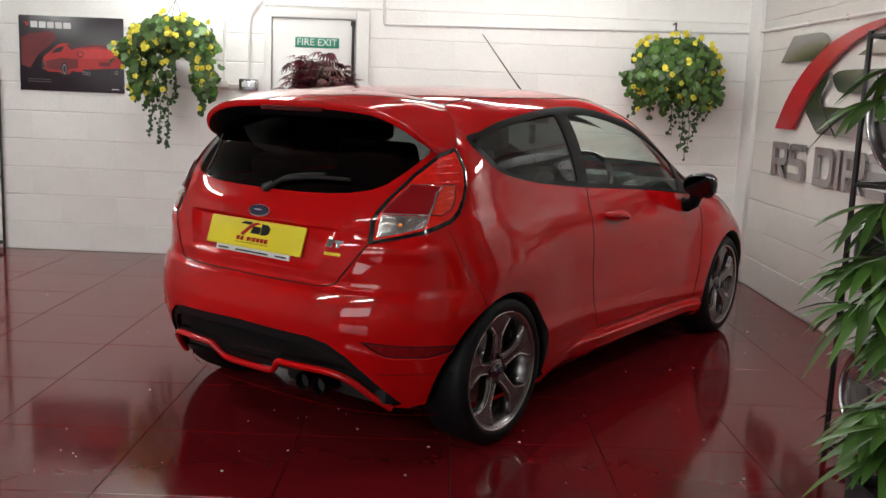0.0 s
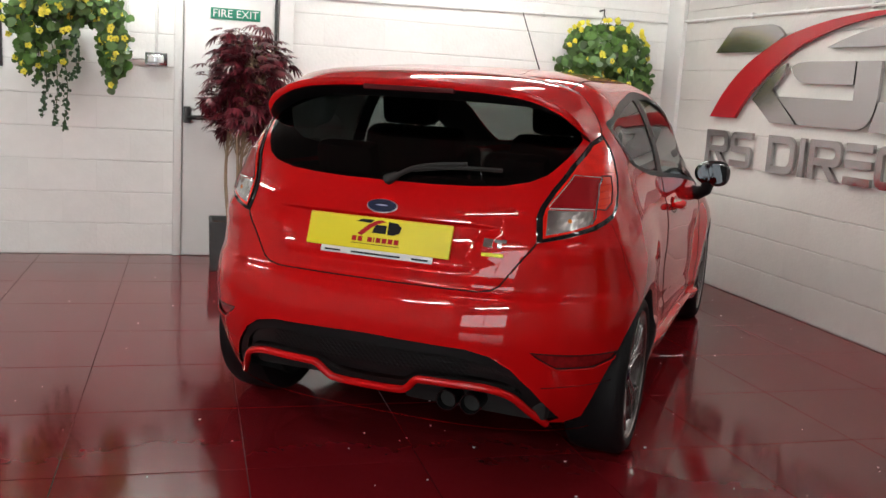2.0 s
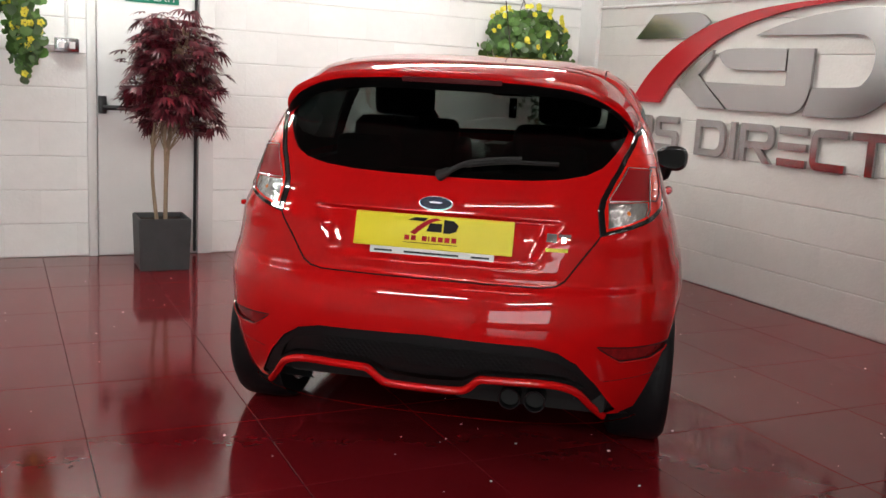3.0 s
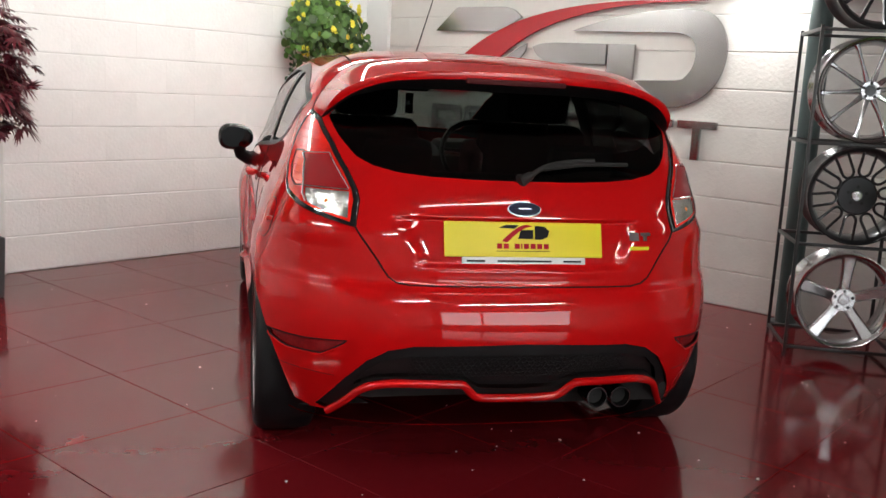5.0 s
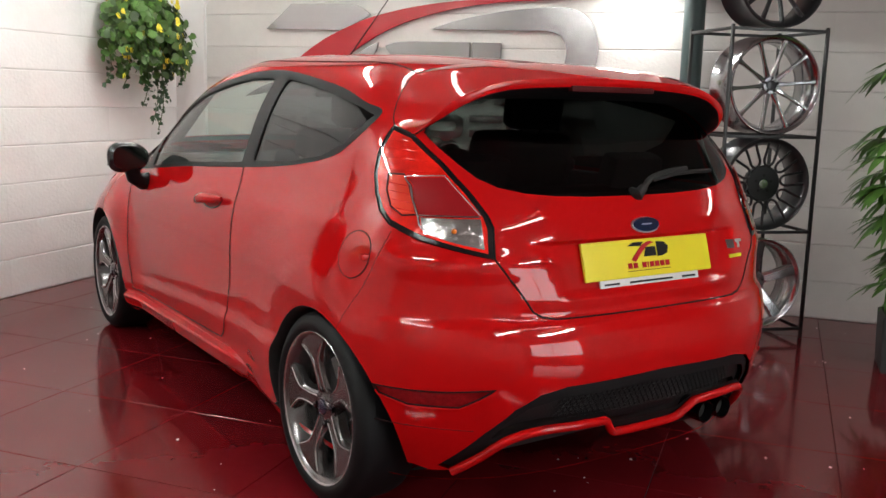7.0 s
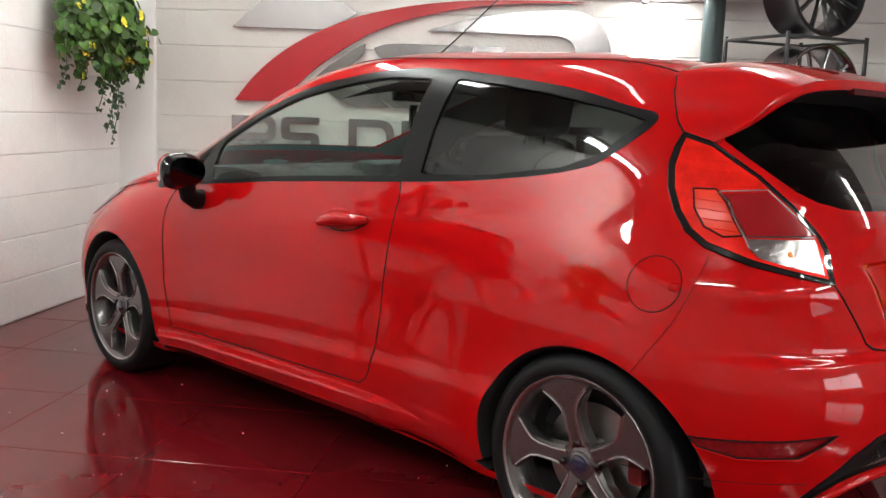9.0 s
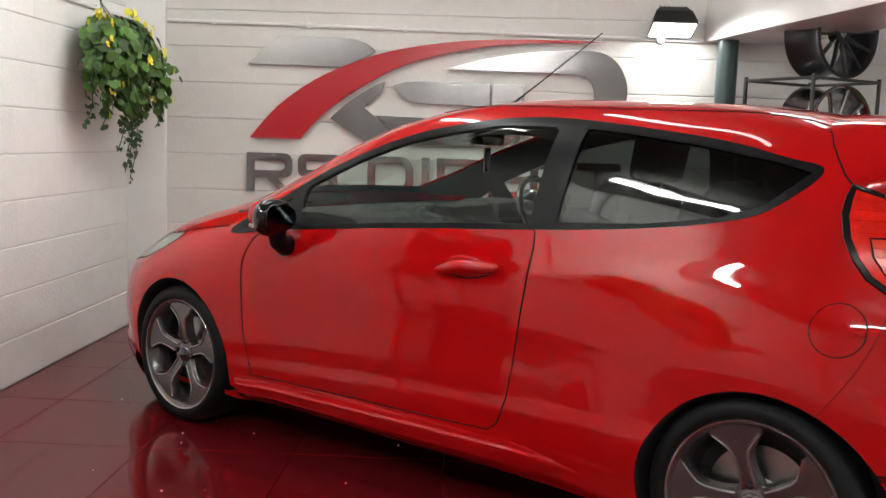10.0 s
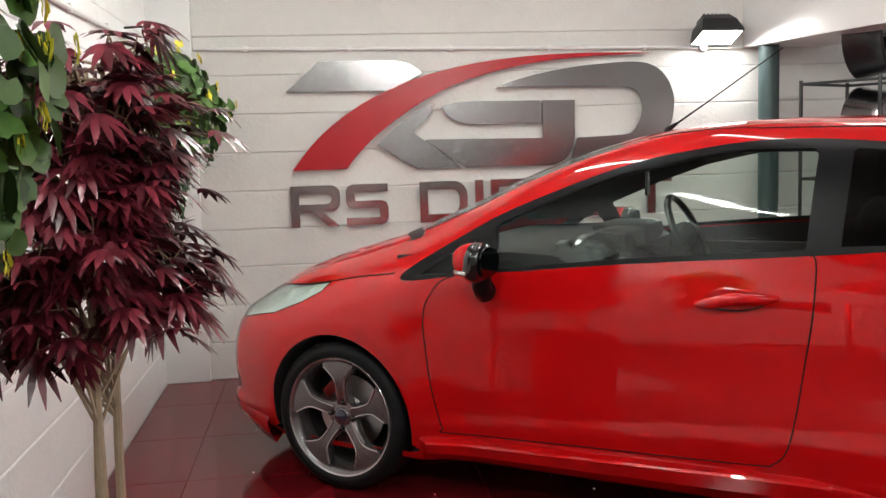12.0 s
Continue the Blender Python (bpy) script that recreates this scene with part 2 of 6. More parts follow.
M_FRAME = material("black_painted_steel", (0.012, 0.012, 0.013), 0.4, vary=0.1, scale=20)
M_COLUMN = material("dark_green_column_paint", (0.035, 0.06, 0.06), 0.35, vary=0.06, scale=4, bump=0.05)
M_BADGE = material("blue_badge", (0.008, 0.016, 0.055), 0.15, coat=1.0)
# tubes differ only in strength, set to balance the light per spot
M_LAMP = glow("tube_light", (0.97, 1.0, 0.95), 106.0)
M_LAMPWEAK = glow("weak_tube_light", (1.0, 0.96, 0.92), 17.0)
M_LAMPSTRONG = glow("strong_tube_light", (0.97, 1.0, 0.95), 98.0)
M_LAMPSOFT = glow("softer_tube_light", (0.97, 1.0, 0.95), 58.0)
M_LAMPMID = glow("dim_tube_light", (1.0, 0.97, 0.93), 27.0)
M_FLOOD = glow("floodlight_glass", (1.0, 0.99, 0.97), 60.0)

# ---- structure ----
floor = box("floor", (LEFT, FRONT, -0.12), (SIGN, BACK, -0.006), M_GROUT, bevel=0)
tagged(floor, "glossy red painted floor of large square tiles", "floor", kind="structure")
wall_back = box("wall_north", (LEFT - 0.2, BACK + 0.012, -0.12), (SIGN + 0.2, BACK + 0.2, CEIL), M_JOINT, bevel=0)
tagged(wall_back, "white painted concrete block wall", "wall", kind="structure")
wall_sign = box("wall_east", (SIGN + 0.012, FRONT - 0.2, -0.12), (SIGN + 0.2, BACK + 0.012, CEIL), M_JOINT, bevel=0)
tagged(wall_sign, "white painted concrete block wall behind the metal sign", "wall", kind="structure")
# west and south walls stay out of view; their grey shapes the light
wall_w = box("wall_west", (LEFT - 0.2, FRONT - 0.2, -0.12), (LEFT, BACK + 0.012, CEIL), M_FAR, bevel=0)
tagged(wall_w, "unseen wall, greyed to dim the room's bounce and reflections", "wall", kind="structure")
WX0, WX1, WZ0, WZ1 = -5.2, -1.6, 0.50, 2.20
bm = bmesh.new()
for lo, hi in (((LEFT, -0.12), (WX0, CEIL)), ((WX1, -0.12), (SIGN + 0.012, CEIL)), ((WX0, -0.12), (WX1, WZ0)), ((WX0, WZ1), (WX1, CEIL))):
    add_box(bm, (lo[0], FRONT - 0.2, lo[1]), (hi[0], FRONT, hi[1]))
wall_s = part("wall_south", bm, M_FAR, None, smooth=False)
tagged(wall_s, "unseen wall with a window, greyed to dim the room's bounce and reflections", "wall", kind="structure")
window = empty("window_1", pose(0, 0, 0))
tagged(window, "white framed daylight window", "window", kind="structure")
for x in (WX0, (WX0 + WX1) / 2, WX1 - 0.06):
    box("window_frame", (x, FRONT - 0.12, WZ0 + 0.06), (x + 0.06, FRONT - 0.05, WZ1 - 0.06), M_TRIM, window, 0.004)
for z in (WZ0, WZ1 - 0.06):
    box("window_frame", (WX0, FRONT - 0.12, z), (WX1, FRONT - 0.05, z + 0.06), M_TRIM, window, 0.004)
day = bpy.data.lights.new("window_daylight", "AREA")
day.shape, day.size, day.size_y = "RECTANGLE", WX1 - WX0, WZ1 - WZ0
day.energy, day.color = 95, (0.95, 0.98, 1.0)
day_ob = new("window_daylight", day)
day_ob.matrix_world = pose((WX0 + WX1) / 2, FRONT - 0.16, (WZ0 + WZ1) / 2, 90, 0, 0)
ceiling = box("ceiling", (LEFT - 0.2, FRONT - 0.2, CEIL), (SIGN + 0.2, BACK + 0.2, CEIL + 0.15), M_CEIL, bevel=0)
tagged(ceiling, "unseen ceiling, greyed to cut ambient light", "ceiling", kind="structure")


def strip_light(m, length, lamp):
    root = empty("strip_light", m)
    tagged(root, "white ceiling fluorescent strip light", "ceiling light", "ceiling strip lights")
    box("housing", (-length / 2, -0.05, -0.05), (length / 2, 0.05, 0), M_WHITE, root, 0.008)
    tube("tube", [(-length / 2 + 0.03, 0, -0.088), (length / 2 - 0.03, 0, -0.088)], 0.035, lamp, root, 14, label="glowing white tube")
    for s in (-1, 1):
        box("end_cap", (s * (length / 2 - 0.03) - 0.015, -0.04, -0.13), (s * (length / 2 - 0.03) + 0.015, 0.04, -0.045), M_WHITE, root, 0.003)
    return root


# fill tubes added: x -3.9 brightens the car's left side, x -1.3 its tail
for x, y, a, n, lamp in ((-1.47, 2.92, 0, 1.0, M_LAMP), (1.05, 2.05, 0, 1.8, M_LAMPSOFT), (-3.9, 1.1, 90, 1.6, M_LAMP), (0.25, 0.95, 0, 1.8, M_LAMPWEAK), (1.4, -0.35, 0, 1.8, M_LAMPMID), (-1.3, -2.3, 0, 1.5, M_LAMPMID), (2.1, -3.7, 90, 1.8, M_LAMPWEAK), (-3.6, -3.3, 0, 1.8, M_LAMPSTRONG), (-1.9, -4.8, 0, 1.8, M_LAMPSTRONG)):
    strip_light(pose(x, y, CEIL - 0.002, 0, 0, a), n, lamp)

# ---- the car: x to its right, y ahead, origin on the floor under the rear axle ----
HEADING = -36.0
BASE, HUB_Z, TYRE_R = 2.489, 0.298, 0.298
# levels: height, front, front centre, front roundness, rear, rear centre, rear roundness, half width
LEVELS = np.array([
    (0.165, 3.23, 2.20, 3.5, -0.50, 0.05, 3.0, 0.730), (0.24, 3.33, 2.20, 3.8, -0.555, 0.05, 3.0, 0.755),
    (0.32, 3.3, 2.20, 3.8, -0.605, 0.05, 3.0, 0.772), (0.42, 3.305, 2.20, 3.8, -0.638, 0.05, 3.0, 0.786),
    (0.52, 3.3, 2.15, 3.7, -0.652, 0.05, 3.05, 0.794), (0.60, 3.285, 2.10, 3.5, -0.643, 0.05, 3.1, 0.797),
    (0.655, 3.24, 2.00, 3.4, -0.622, 0.08, 3.2, 0.797), (0.69, 3.19, 1.95, 3.3, -0.586, 0.12, 3.4, 0.796),
    (0.77, 3.05, 1.80, 3.3, -0.562, 0.19, 3.9, 0.789), (0.83, 2.945, 1.70, 3.1, -0.545, 0.25, 4.55, 0.780),
    (0.88, 2.82, 1.60, 2.8, -0.527, 0.25, 4.4, 0.770)]
    + [(0.93, 2.65, 1.50, 2.6, -0.508, 0.25, 4.4, 0.757), (0.98, 2.485, 1.45, 2.5, -0.480, 0.25, 4.4, 0.743),
       (1.05, 2.30, 1.40, 2.5, -0.430, 0.25, 4.70, 0.722), (1.13, 2.10, 1.37, 2.5, -0.368, 0.25, 4.60, 0.697),
       (1.21, 1.92, 1.30, 2.5, -0.298, 0.25, 4.40, 0.666), (1.28, 1.73, 1.22, 2.5, -0.230, 0.25, 3.8, 0.628),
       (1.335, 1.54, 1.10, 2.5, -0.165, 0.28, 3.6, 0.582), (1.375, 1.37, 1.00, 2.5, -0.060, 0.32, 3.4, 0.515),
       (1.40, 1.20, 0.90, 2.4, 0.100, 0.38, 3.0, 0.425), (1.416, 1.02, 0.80, 2.3, 0.280, 0.45, 2.6, 0.290),
       (1.423, 0.80, 0.68, 2.2, 0.520, 0.58, 2.3, 0.060)])
NL = len(LEVELS)


def level(v):
    """All level values at the level numbers v (smooth between the levels)."""
    v = np.clip(np.asarray(v, float), 0, NL - 1)
    i = np.minimum(v.astype(int), NL - 2)
    t = (v - i)[..., None]
    p1, p2 = LEVELS[i], LEVELS[i + 1]
    p0, p3 = LEVELS[np.maximum(i - 1, 0)], LEVELS[np.minimum(i + 2, NL - 1)]
    m1, m2 = (p2 - p0) / 2, (p3 - p1) / 2
    m1 = np.where((i == 0)[..., None], p2 - p1, m1)
    m2 = np.where((i == NL - 2)[..., None], p2 - p1, m2)
    return (2 * t ** 3 - 3 * t ** 2 + 1) * p1 + (t ** 3 - 2 * t ** 2 + t) * m1 + (-2 * t ** 3 + 3 * t ** 2) * p2 + (t ** 3 - t ** 2) * m2


_vs = np.linspace(0, NL - 1, 2400)
_zs = level(_vs)[:, 0]


def v_of(z):
    return np.interp(z, _zs, _vs)


def step(a, b, x):
    t = np.clip((x - a) / (b - a), 0, 1)
    return t * t * (3 - 2 * t)


def settle(y, z):
    """How far the tail sits lower than the levels say."""
    return 0.021 * step(0.30, 0.48, z) * (1 - step(0.1, 1.5, y))


def swell(y, z):
    """How far the side stands out from the plain body: arches, shoulder, sill, lower door."""
    d = np.zeros_like(y)
    for hub, amount, fade in ((0.0, 0.034, 0.72), (BASE, 0.044, 0.60)):
        r = np.hypot(y - hub, (z - HUB_Z) * 0.96)
        d = d + amount * (1 - step(0.34, fade, r)) * step(0.10, 0.30, z + 0.1)
    # the rear arch's lip line by the fuel flap
    d = d + 0.0045 * (1 - step(0.44, 0.50, np.hypot(y, z - HUB_Z))) * step(0.5, 0.68, z) * (1 - step(0.15, 0.40, y))
    mid = step(-0.2, 0.35, y) * (1 - step(1.9, 2.3, y))
    zc = 0.930 - 0.055 * step(0.1, 1.0, y) - 0.20 * np.clip((y - 0.5) / 1.6, 0, 1.2) ** 2
    d = d + 0.0036 * (1 - step(zc - 0.038, zc + 0.038, z)) * step(-0.62, -0.30, y) * (1 - step(1.7, 2.3, y)) * (0.4 + 0.6 * step(-0.1, 0.5, y))
    d = d - 0.014 * np.exp(-((z - 0.60) / 0.13) ** 2) * mid
    zl = 0.335 + 0.09 * np.clip((2.05 - y) / 1.25, 0, 1.4)
    d = d + 0.013 * (1 - step(zl - 0.030, zl + 0.034, z)) * mid
    sill = step(0.33, 0.55, y) * (1 - step(2.06, 2.13, y))
    top = 0.272 + 0.022 * np.clip((2.06 - y) / 1.6, 0, 1)
    d = d + 0.008 * (1 - step(top - 0.006, top + 0.012, z)) * sill - 0.03 * (1 - step(0.165, 0.215, z)) * sill
    return d


def surf(u, v):
    u, v = np.broadcast_arrays(np.asarray(u, float), np.asarray(v, float))
    L = level(v)
    z, yf, cf, nf, yr, cr, nr, w = [L[..., k] for k in range(8)]
    front, rear = u < 1, u > 2
    phi = np.where(front, u, np.where(rear, 3 - u, 1)) * math.pi / 2
    n = np.where(front, nf, nr)
    c, s = np.abs(np.cos(phi)), np.abs(np.sin(phi))
    r = (c ** n + s ** n) ** (-1 / n)
    x = np.where(front | rear, w * s * r, w)
    y = np.where(front, cf + (yf - cf) * c * r, np.where(rear, cr + (yr - cr) * c * r, cf + (cr - cf) * (u - 1)))
    x = x + swell(y, z) * (x / np.maximum(w, 1e-6)) ** 3
    # the tailgate bows out across its middle, with a recess for the plate
    bow = np.maximum(1 - (x / 0.64) ** 2, 0) * step(0.64, 0.74, z) * (1 - step(1.0, 1.28, z))
    rec = (1 - step(0.30 + 0.5 * np.maximum(z - 0.77, 0), 0.37 + 0.5 * np.maximum(z - 0.77, 0), x)) * step(0.735, 0.75, z) * (1 - step(0.876, 0.890, z))
    y = y + np.where(rear, 0.016 * rec - 0.026 * bow, 0)
    return np.stack([x, y, z - settle(y, z)], -1)


def normal(u, v):
    e = 2e-3
    du = surf(np.minimum(u + e, 3), v) - surf(np.maximum(u - e, 0), v)
    dv = surf(u, np.minimum(v + 6 * e, NL - 1)) - surf(u, np.maximum(v - 6 * e, 0))
    n = np.cross(dv, du)
    n[np.asarray(u) <= 1e-6, 0] = 0
    n[np.asarray(u) >= 3 - 1e-6, 0] = 0
    ln = np.linalg.norm(n, axis=-1, keepdims=True)
    n = np.where(ln > 1e-12, n / np.maximum(ln, 1e-12), (0, 0, 1.0))
    n[np.asarray(v) > NL - 1 - 1e-3] = (0, 0, 1)
    return n


def at_side(y, z):
    """(u, v) of the side's point at y, z."""
    v = float(v_of(z))
    _, yf, cf, nf, yr, cr, nr, w = level(v)
    if y > cf:
        rho = min((y - cf) / (yf - cf), 1.0)
        return 2 / math.pi * math.atan2(max(1 - rho ** nf, 0) ** (1 / nf), rho), v
    if y < cr:
        rho = min((cr - y) / (cr - yr), 1.0)
        return 3 - 2 / math.pi * math.atan2(max(1 - rho ** nr, 0) ** (1 / nr), rho), v
    return 1 + (y - cf) / (cr - cf), v


def at_rear(x, z):
    v = float(v_of(z))
    _, yf, cf, nf, yr, cr, nr, w = level(v)
    s = min(abs(x) / w, 1.0)
    return 3 - 2 / math.pi * math.atan2(s, max(1 - s ** nr, 0) ** (1 / nr)), v


def at_front(x, z):
    v = float(v_of(z))
    _, yf, cf, nf, yr, cr, nr, w = level(v)
    s = min(abs(x) / w, 1.0)
    return 2 / math.pi * math.atan2(s, max(1 - s ** nf, 0) ** (1 / nf)), v


def curve_on(points, steps=8, closed=True, smooth=True):
    """Points ('s', y, z), ('r', x, z), ('f', x, z) or ('u', u, z) turned into a fine line of (u, v)."""
    place = {"s": at_side, "r": at_rear, "f": at_front, "u": lambda p, q: (p, float(v_of(q)))}
    if smooth:
        fine = smooth_path([(a, z, 0) for _, a, z in points], steps, closed)
        uv = [place[points[0][0]](p.x, p.y) for p in fine]
    else:
        uv = []
        for i in range(len(points) if closed else len(points) - 1):
            (k0, a0, z0), (k1, a1, z1) = points[i], points[(i + 1) % len(points)]
            for k in range(steps):
                t = k / steps
                if k0 == k1:
                    uv.append(place[k0](a0 + (a1 - a0) * t, z0 + (z1 - z0) * t))
                else:
                    p, q = place[k0](a0, z0), place[k1](a1, z1)
                    uv.append((p[0] + (q[0] - p[0]) * t, p[1] + (q[1] - p[1]) * t))
        if not closed:
            uv.append(place[points[-1][0]](*points[-1][1:]))
    return [(min(max(p[0], 0.0), 3.0), min(max(p[1], 0.0), NL - 1)) for p in uv]


def s_(*pts):
    return [("s", y, z) for y, z in pts]


def arc_hole(hub, r, squash=1.0):
    pts = []
    for k in range(40):
        a = -0.32 + (math.pi + 0.64) * k / 39
        pts.append((hub + r * math.cos(a), max(HUB_Z + r * squash * math.sin(a), 0.167)))
    return s_(*pts)


def u_(*pts):
    return [("u", u, z) for u, z in pts]


# line along which the spoiler meets roof and pillar, from the middle to the top of the tail lamp
JOINT = u_((3, 1.386), (2.8, 1.384), (2.62, 1.376), (2.50, 1.356), (2.439, 1.331), (2.415, 1.29), (2.406, 1.252), (2.403, 1.214), (2.409, 1.188))

REGIONS = {
    "spoiler_bed": curve_on(JOINT + u_((2.461, 1.166), (2.486, 1.178), (2.496, 1.20), (2.54, 1.26), (2.62, 1.285), (3, 1.297)), 8, smooth=False),
    "front_arch": curve_on(arc_hole(BASE, 0.335), 2),
    "rear_arch": curve_on(arc_hole(-0.012, 0.342), 2),
    "under": curve_on([("u", 3, 0.290), ("r", 0.115, 0.293), ("r", 0.15, 0.308), ("r", 0.185, 0.346), ("r", 0.22, 0.351), ("r", 0.30, 0.351), ("r", 0.40, 0.349), ("r", 0.46, 0.334), ("r", 0.50, 0.308), ("r", 0.535, 0.258), ("r", 0.575, 0.205), ("r", 0.65, 0.200), ("r", 0.72, 0.198), ("s", -0.27, 0.195), ("s", -0.2, 0.195), ("s", -0.2, 0.166), ("u", 3, 0.166)], 6, smooth=False),
    "insert": curve_on([("u", 3, 0.290), ("r", 0.115, 0.293), ("r", 0.15, 0.308), ("r", 0.185, 0.346), ("r", 0.22, 0.351), ("r", 0.30, 0.351), ("r", 0.40, 0.349), ("r", 0.46, 0.334), ("r", 0.50, 0.308), ("r", 0.535, 0.258), ("r", 0.575, 0.205), ("r", 0.612, 0.222), ("r", 0.548, 0.345), ("r", 0.49, 0.433), ("r", 0.43, 0.476), ("r", 0.352, 0.494), ("u", 3, 0.503)], 6, smooth=False),
    "dlo": curve_on(s_((2.22, 0.856), (1.90, 0.884), (1.4, 0.932), (0.76, 0.990), (0.40, 1.030), (0.15, 1.072), (0.03, 1.115), (-0.080, 1.218), (0.02, 1.252), (0.25, 1.300), (0.69, 1.341), (0.95, 1.338), (1.18, 1.304), (1.35, 1.266), (1.59, 1.186), (1.905, 1.058)), 8),
    "glass_door": curve_on(s_((1.80, 0.905), (1.4, 0.950), (0.785, 1.006), (0.777, 1.014), (0.757, 1.300), (0.767, 1.313), (0.98, 1.311), (1.16, 1.282), (1.38, 1.232), (1.60, 1.156), (1.835, 1.058), (1.842, 1.045)), 8, smooth=False),
    "glass_corner": curve_on(s_((1.895, 0.894), (2.13, 0.870), (1.925, 1.010)), 10, smooth=False),
    "glass_quarter": curve_on(s_((0.680, 1.020), (0.40, 1.043), (0.165, 1.081), (0.05, 1.124), (-0.056, 1.215), (0.04, 1.239), (0.28, 1.279), (0.50, 1.303), (0.645, 1.314), (0.657, 1.306)), 8, smooth=False),
    "tail_lamp": curve_on(u_((2.409, 1.188), (2.461, 1.166), (2.524, 1.09), (2.566, 1.018), (2.595, 0.955), (2.603, 0.925), (2.604, 0.846), (2.54, 0.865), (2.466, 0.889), (2.4, 0.922), (2.371, 0.955), (2.357, 1), (2.352, 1.055), (2.362, 1.112), (2.384, 1.155)), 6, smooth=False),
    "lamp_outer": curve_on(u_((2.41, 1.173), (2.456, 1.153), (2.515, 1.083), (2.556, 1.013), (2.584, 0.952), (2.591, 0.922), (2.592, 0.858), (2.538, 0.876), (2.475, 0.899), (2.405, 0.934), (2.382, 0.963), (2.369, 1.002), (2.365, 1.053), (2.374, 1.106), (2.393, 1.146)), 6, smooth=False),
    "lamp_inner": curve_on(u_((2.447, 1.045), (2.522, 1.051), (2.576, 0.953), (2.51, 0.953), (2.468, 0.951), (2.458, 0.99), (2.457, 1.028)), 6, smooth=False),
    "lamp_clear": curve_on(u_((2.468, 0.946), (2.58, 0.947), (2.586, 0.868), (2.54, 0.882), (2.484, 0.903), (2.471, 0.925)), 6, smooth=False),
    "lamp_bar": curve_on(u_((2.398, 1.055), (2.438, 1.056), (2.448, 1.025), (2.452, 0.99), (2.46, 0.952), (2.43, 0.947), (2.402, 0.968), (2.392, 1.01)), 6, smooth=False),
    "insert_core": curve_on([("u", 3, 0.312), ("r", 0.13, 0.318), ("r", 0.19, 0.364), ("r", 0.40, 0.364), ("r", 0.47, 0.350), ("r", 0.525, 0.310), ("r", 0.50, 0.372), ("r", 0.45, 0.425), ("r", 0.36, 0.452), ("u", 3, 0.460)], 6, smooth=False),
    "fog": curve_on([("r", 0.549, 0.496), ("r", 0.66, 0.485), ("r", 0.757, 0.479), ("r", 0.748, 0.456), ("r", 0.708, 0.435), ("r", 0.62, 0.438)], 6, smooth=False),
    "rear_glass": curve_on(u_((3, 0.999), (2.86, 1), (2.752, 1.005), (2.68, 1.014), (2.623, 1.031), (2.585, 1.055), (2.554, 1.09), (2.52, 1.13), (2.488, 1.172), (2.496, 1.2), (2.54, 1.26), (2.62, 1.285), (3, 1.297)), 8, smooth=False),
    "tailgate": curve_on([("u", 3, 0.676)] + u_((2.72, 0.677), (2.69, 0.684), (2.672, 0.70), (2.64, 0.77), (2.604, 0.846), (2.603, 0.925), (2.595, 0.955), (2.566, 1.018), (2.524, 1.090), (2.461, 1.166), (2.409, 1.188)) + JOINT[::-1][1:], 8, smooth=False),
    "door": curve_on(s_((1.99, 0.872), (2.075, 0.80), (2.10, 0.715), (2.078, 0.55), (2.05, 0.40), (2.025, 0.312), (1.98, 0.290), (1.4, 0.303), (0.93, 0.315), (0.86, 0.328), (0.822, 0.375), (0.798, 0.48), (0.773, 0.65), (0.752, 0.80), (0.746, 0.93), (0.748, 0.965), (0.752, 0.985), (0.768, 0.991), (0.85, 0.984), (1.1, 0.962), (1.4, 0.935), (1.7, 0.908)), 8),
    "bonnet": curve_on([("u", 0, 0.70), ("f", 0.35, 0.712)] + u_((0.36, 0.738), (0.40, 0.77), (0.53, 0.80), (0.583, 0.823), (0.63, 0.849), (0.683, 0.869), (0.655, 0.878), (0.52, 0.93), (0.47, 0.968), (0.42, 0.980), (0, 0.983)), 8, smooth=False),
    "headlamp": curve_on(u_((0.585, 0.822), (0.53, 0.798), (0.45, 0.782), (0.40, 0.768), (0.36, 0.735), (0.35, 0.68), (0.38, 0.645), (0.458, 0.630), (0.565, 0.678), (0.597, 0.735), (0.604, 0.785)), 6, smooth=False),
    "cowl": curve_on([("u", 0, 0.985), ("u", 0.42, 0.982), ("u", 0.47, 0.97), ("u", 0.48, 0.99), ("u", 0.43, 1.008), ("u", 0, 1.016)], 8, smooth=False),
    "windscreen": curve_on([("u", 0, 1.02), ("u", 0.42, 1.012), ("u", 0.46, 1.10), ("u", 0.50, 1.20), ("u", 0.56, 1.28), ("u", 0.58, 1.325), ("u", 0.4, 1.34), ("u", 0, 1.345)], 10, smooth=False),
    "grille": curve_on([("u", 0, 0.46), ("f", 0.30, 0.45), ("f", 0.42, 0.36), ("f", 0.36, 0.26), ("u", 0, 0.25)], 8, smooth=False),
    "fuel_flap": curve_on(s_(*[(-0.182 + 0.066 * math.cos(2 * math.pi * k / 28), 0.826 + 0.066 * math.sin(2 * math.pi * k / 28)) for k in range(28)]), 2),
}


def inside(poly, px, py):
    poly = np.asarray(poly)
    x0, y0 = poly[:, 0], poly[:, 1]
    x1, y1 = np.roll(x0, -1), np.roll(y0, -1)
    res = np.zeros(len(px), bool)
    for a, b, c, d in zip(x0, y0, x1, y1):
        if b != d:
            cross = ((b > py) != (d > py)) & (px < (c - a) * (py - b) / (d - b) + a)
            res ^= cross
    return res


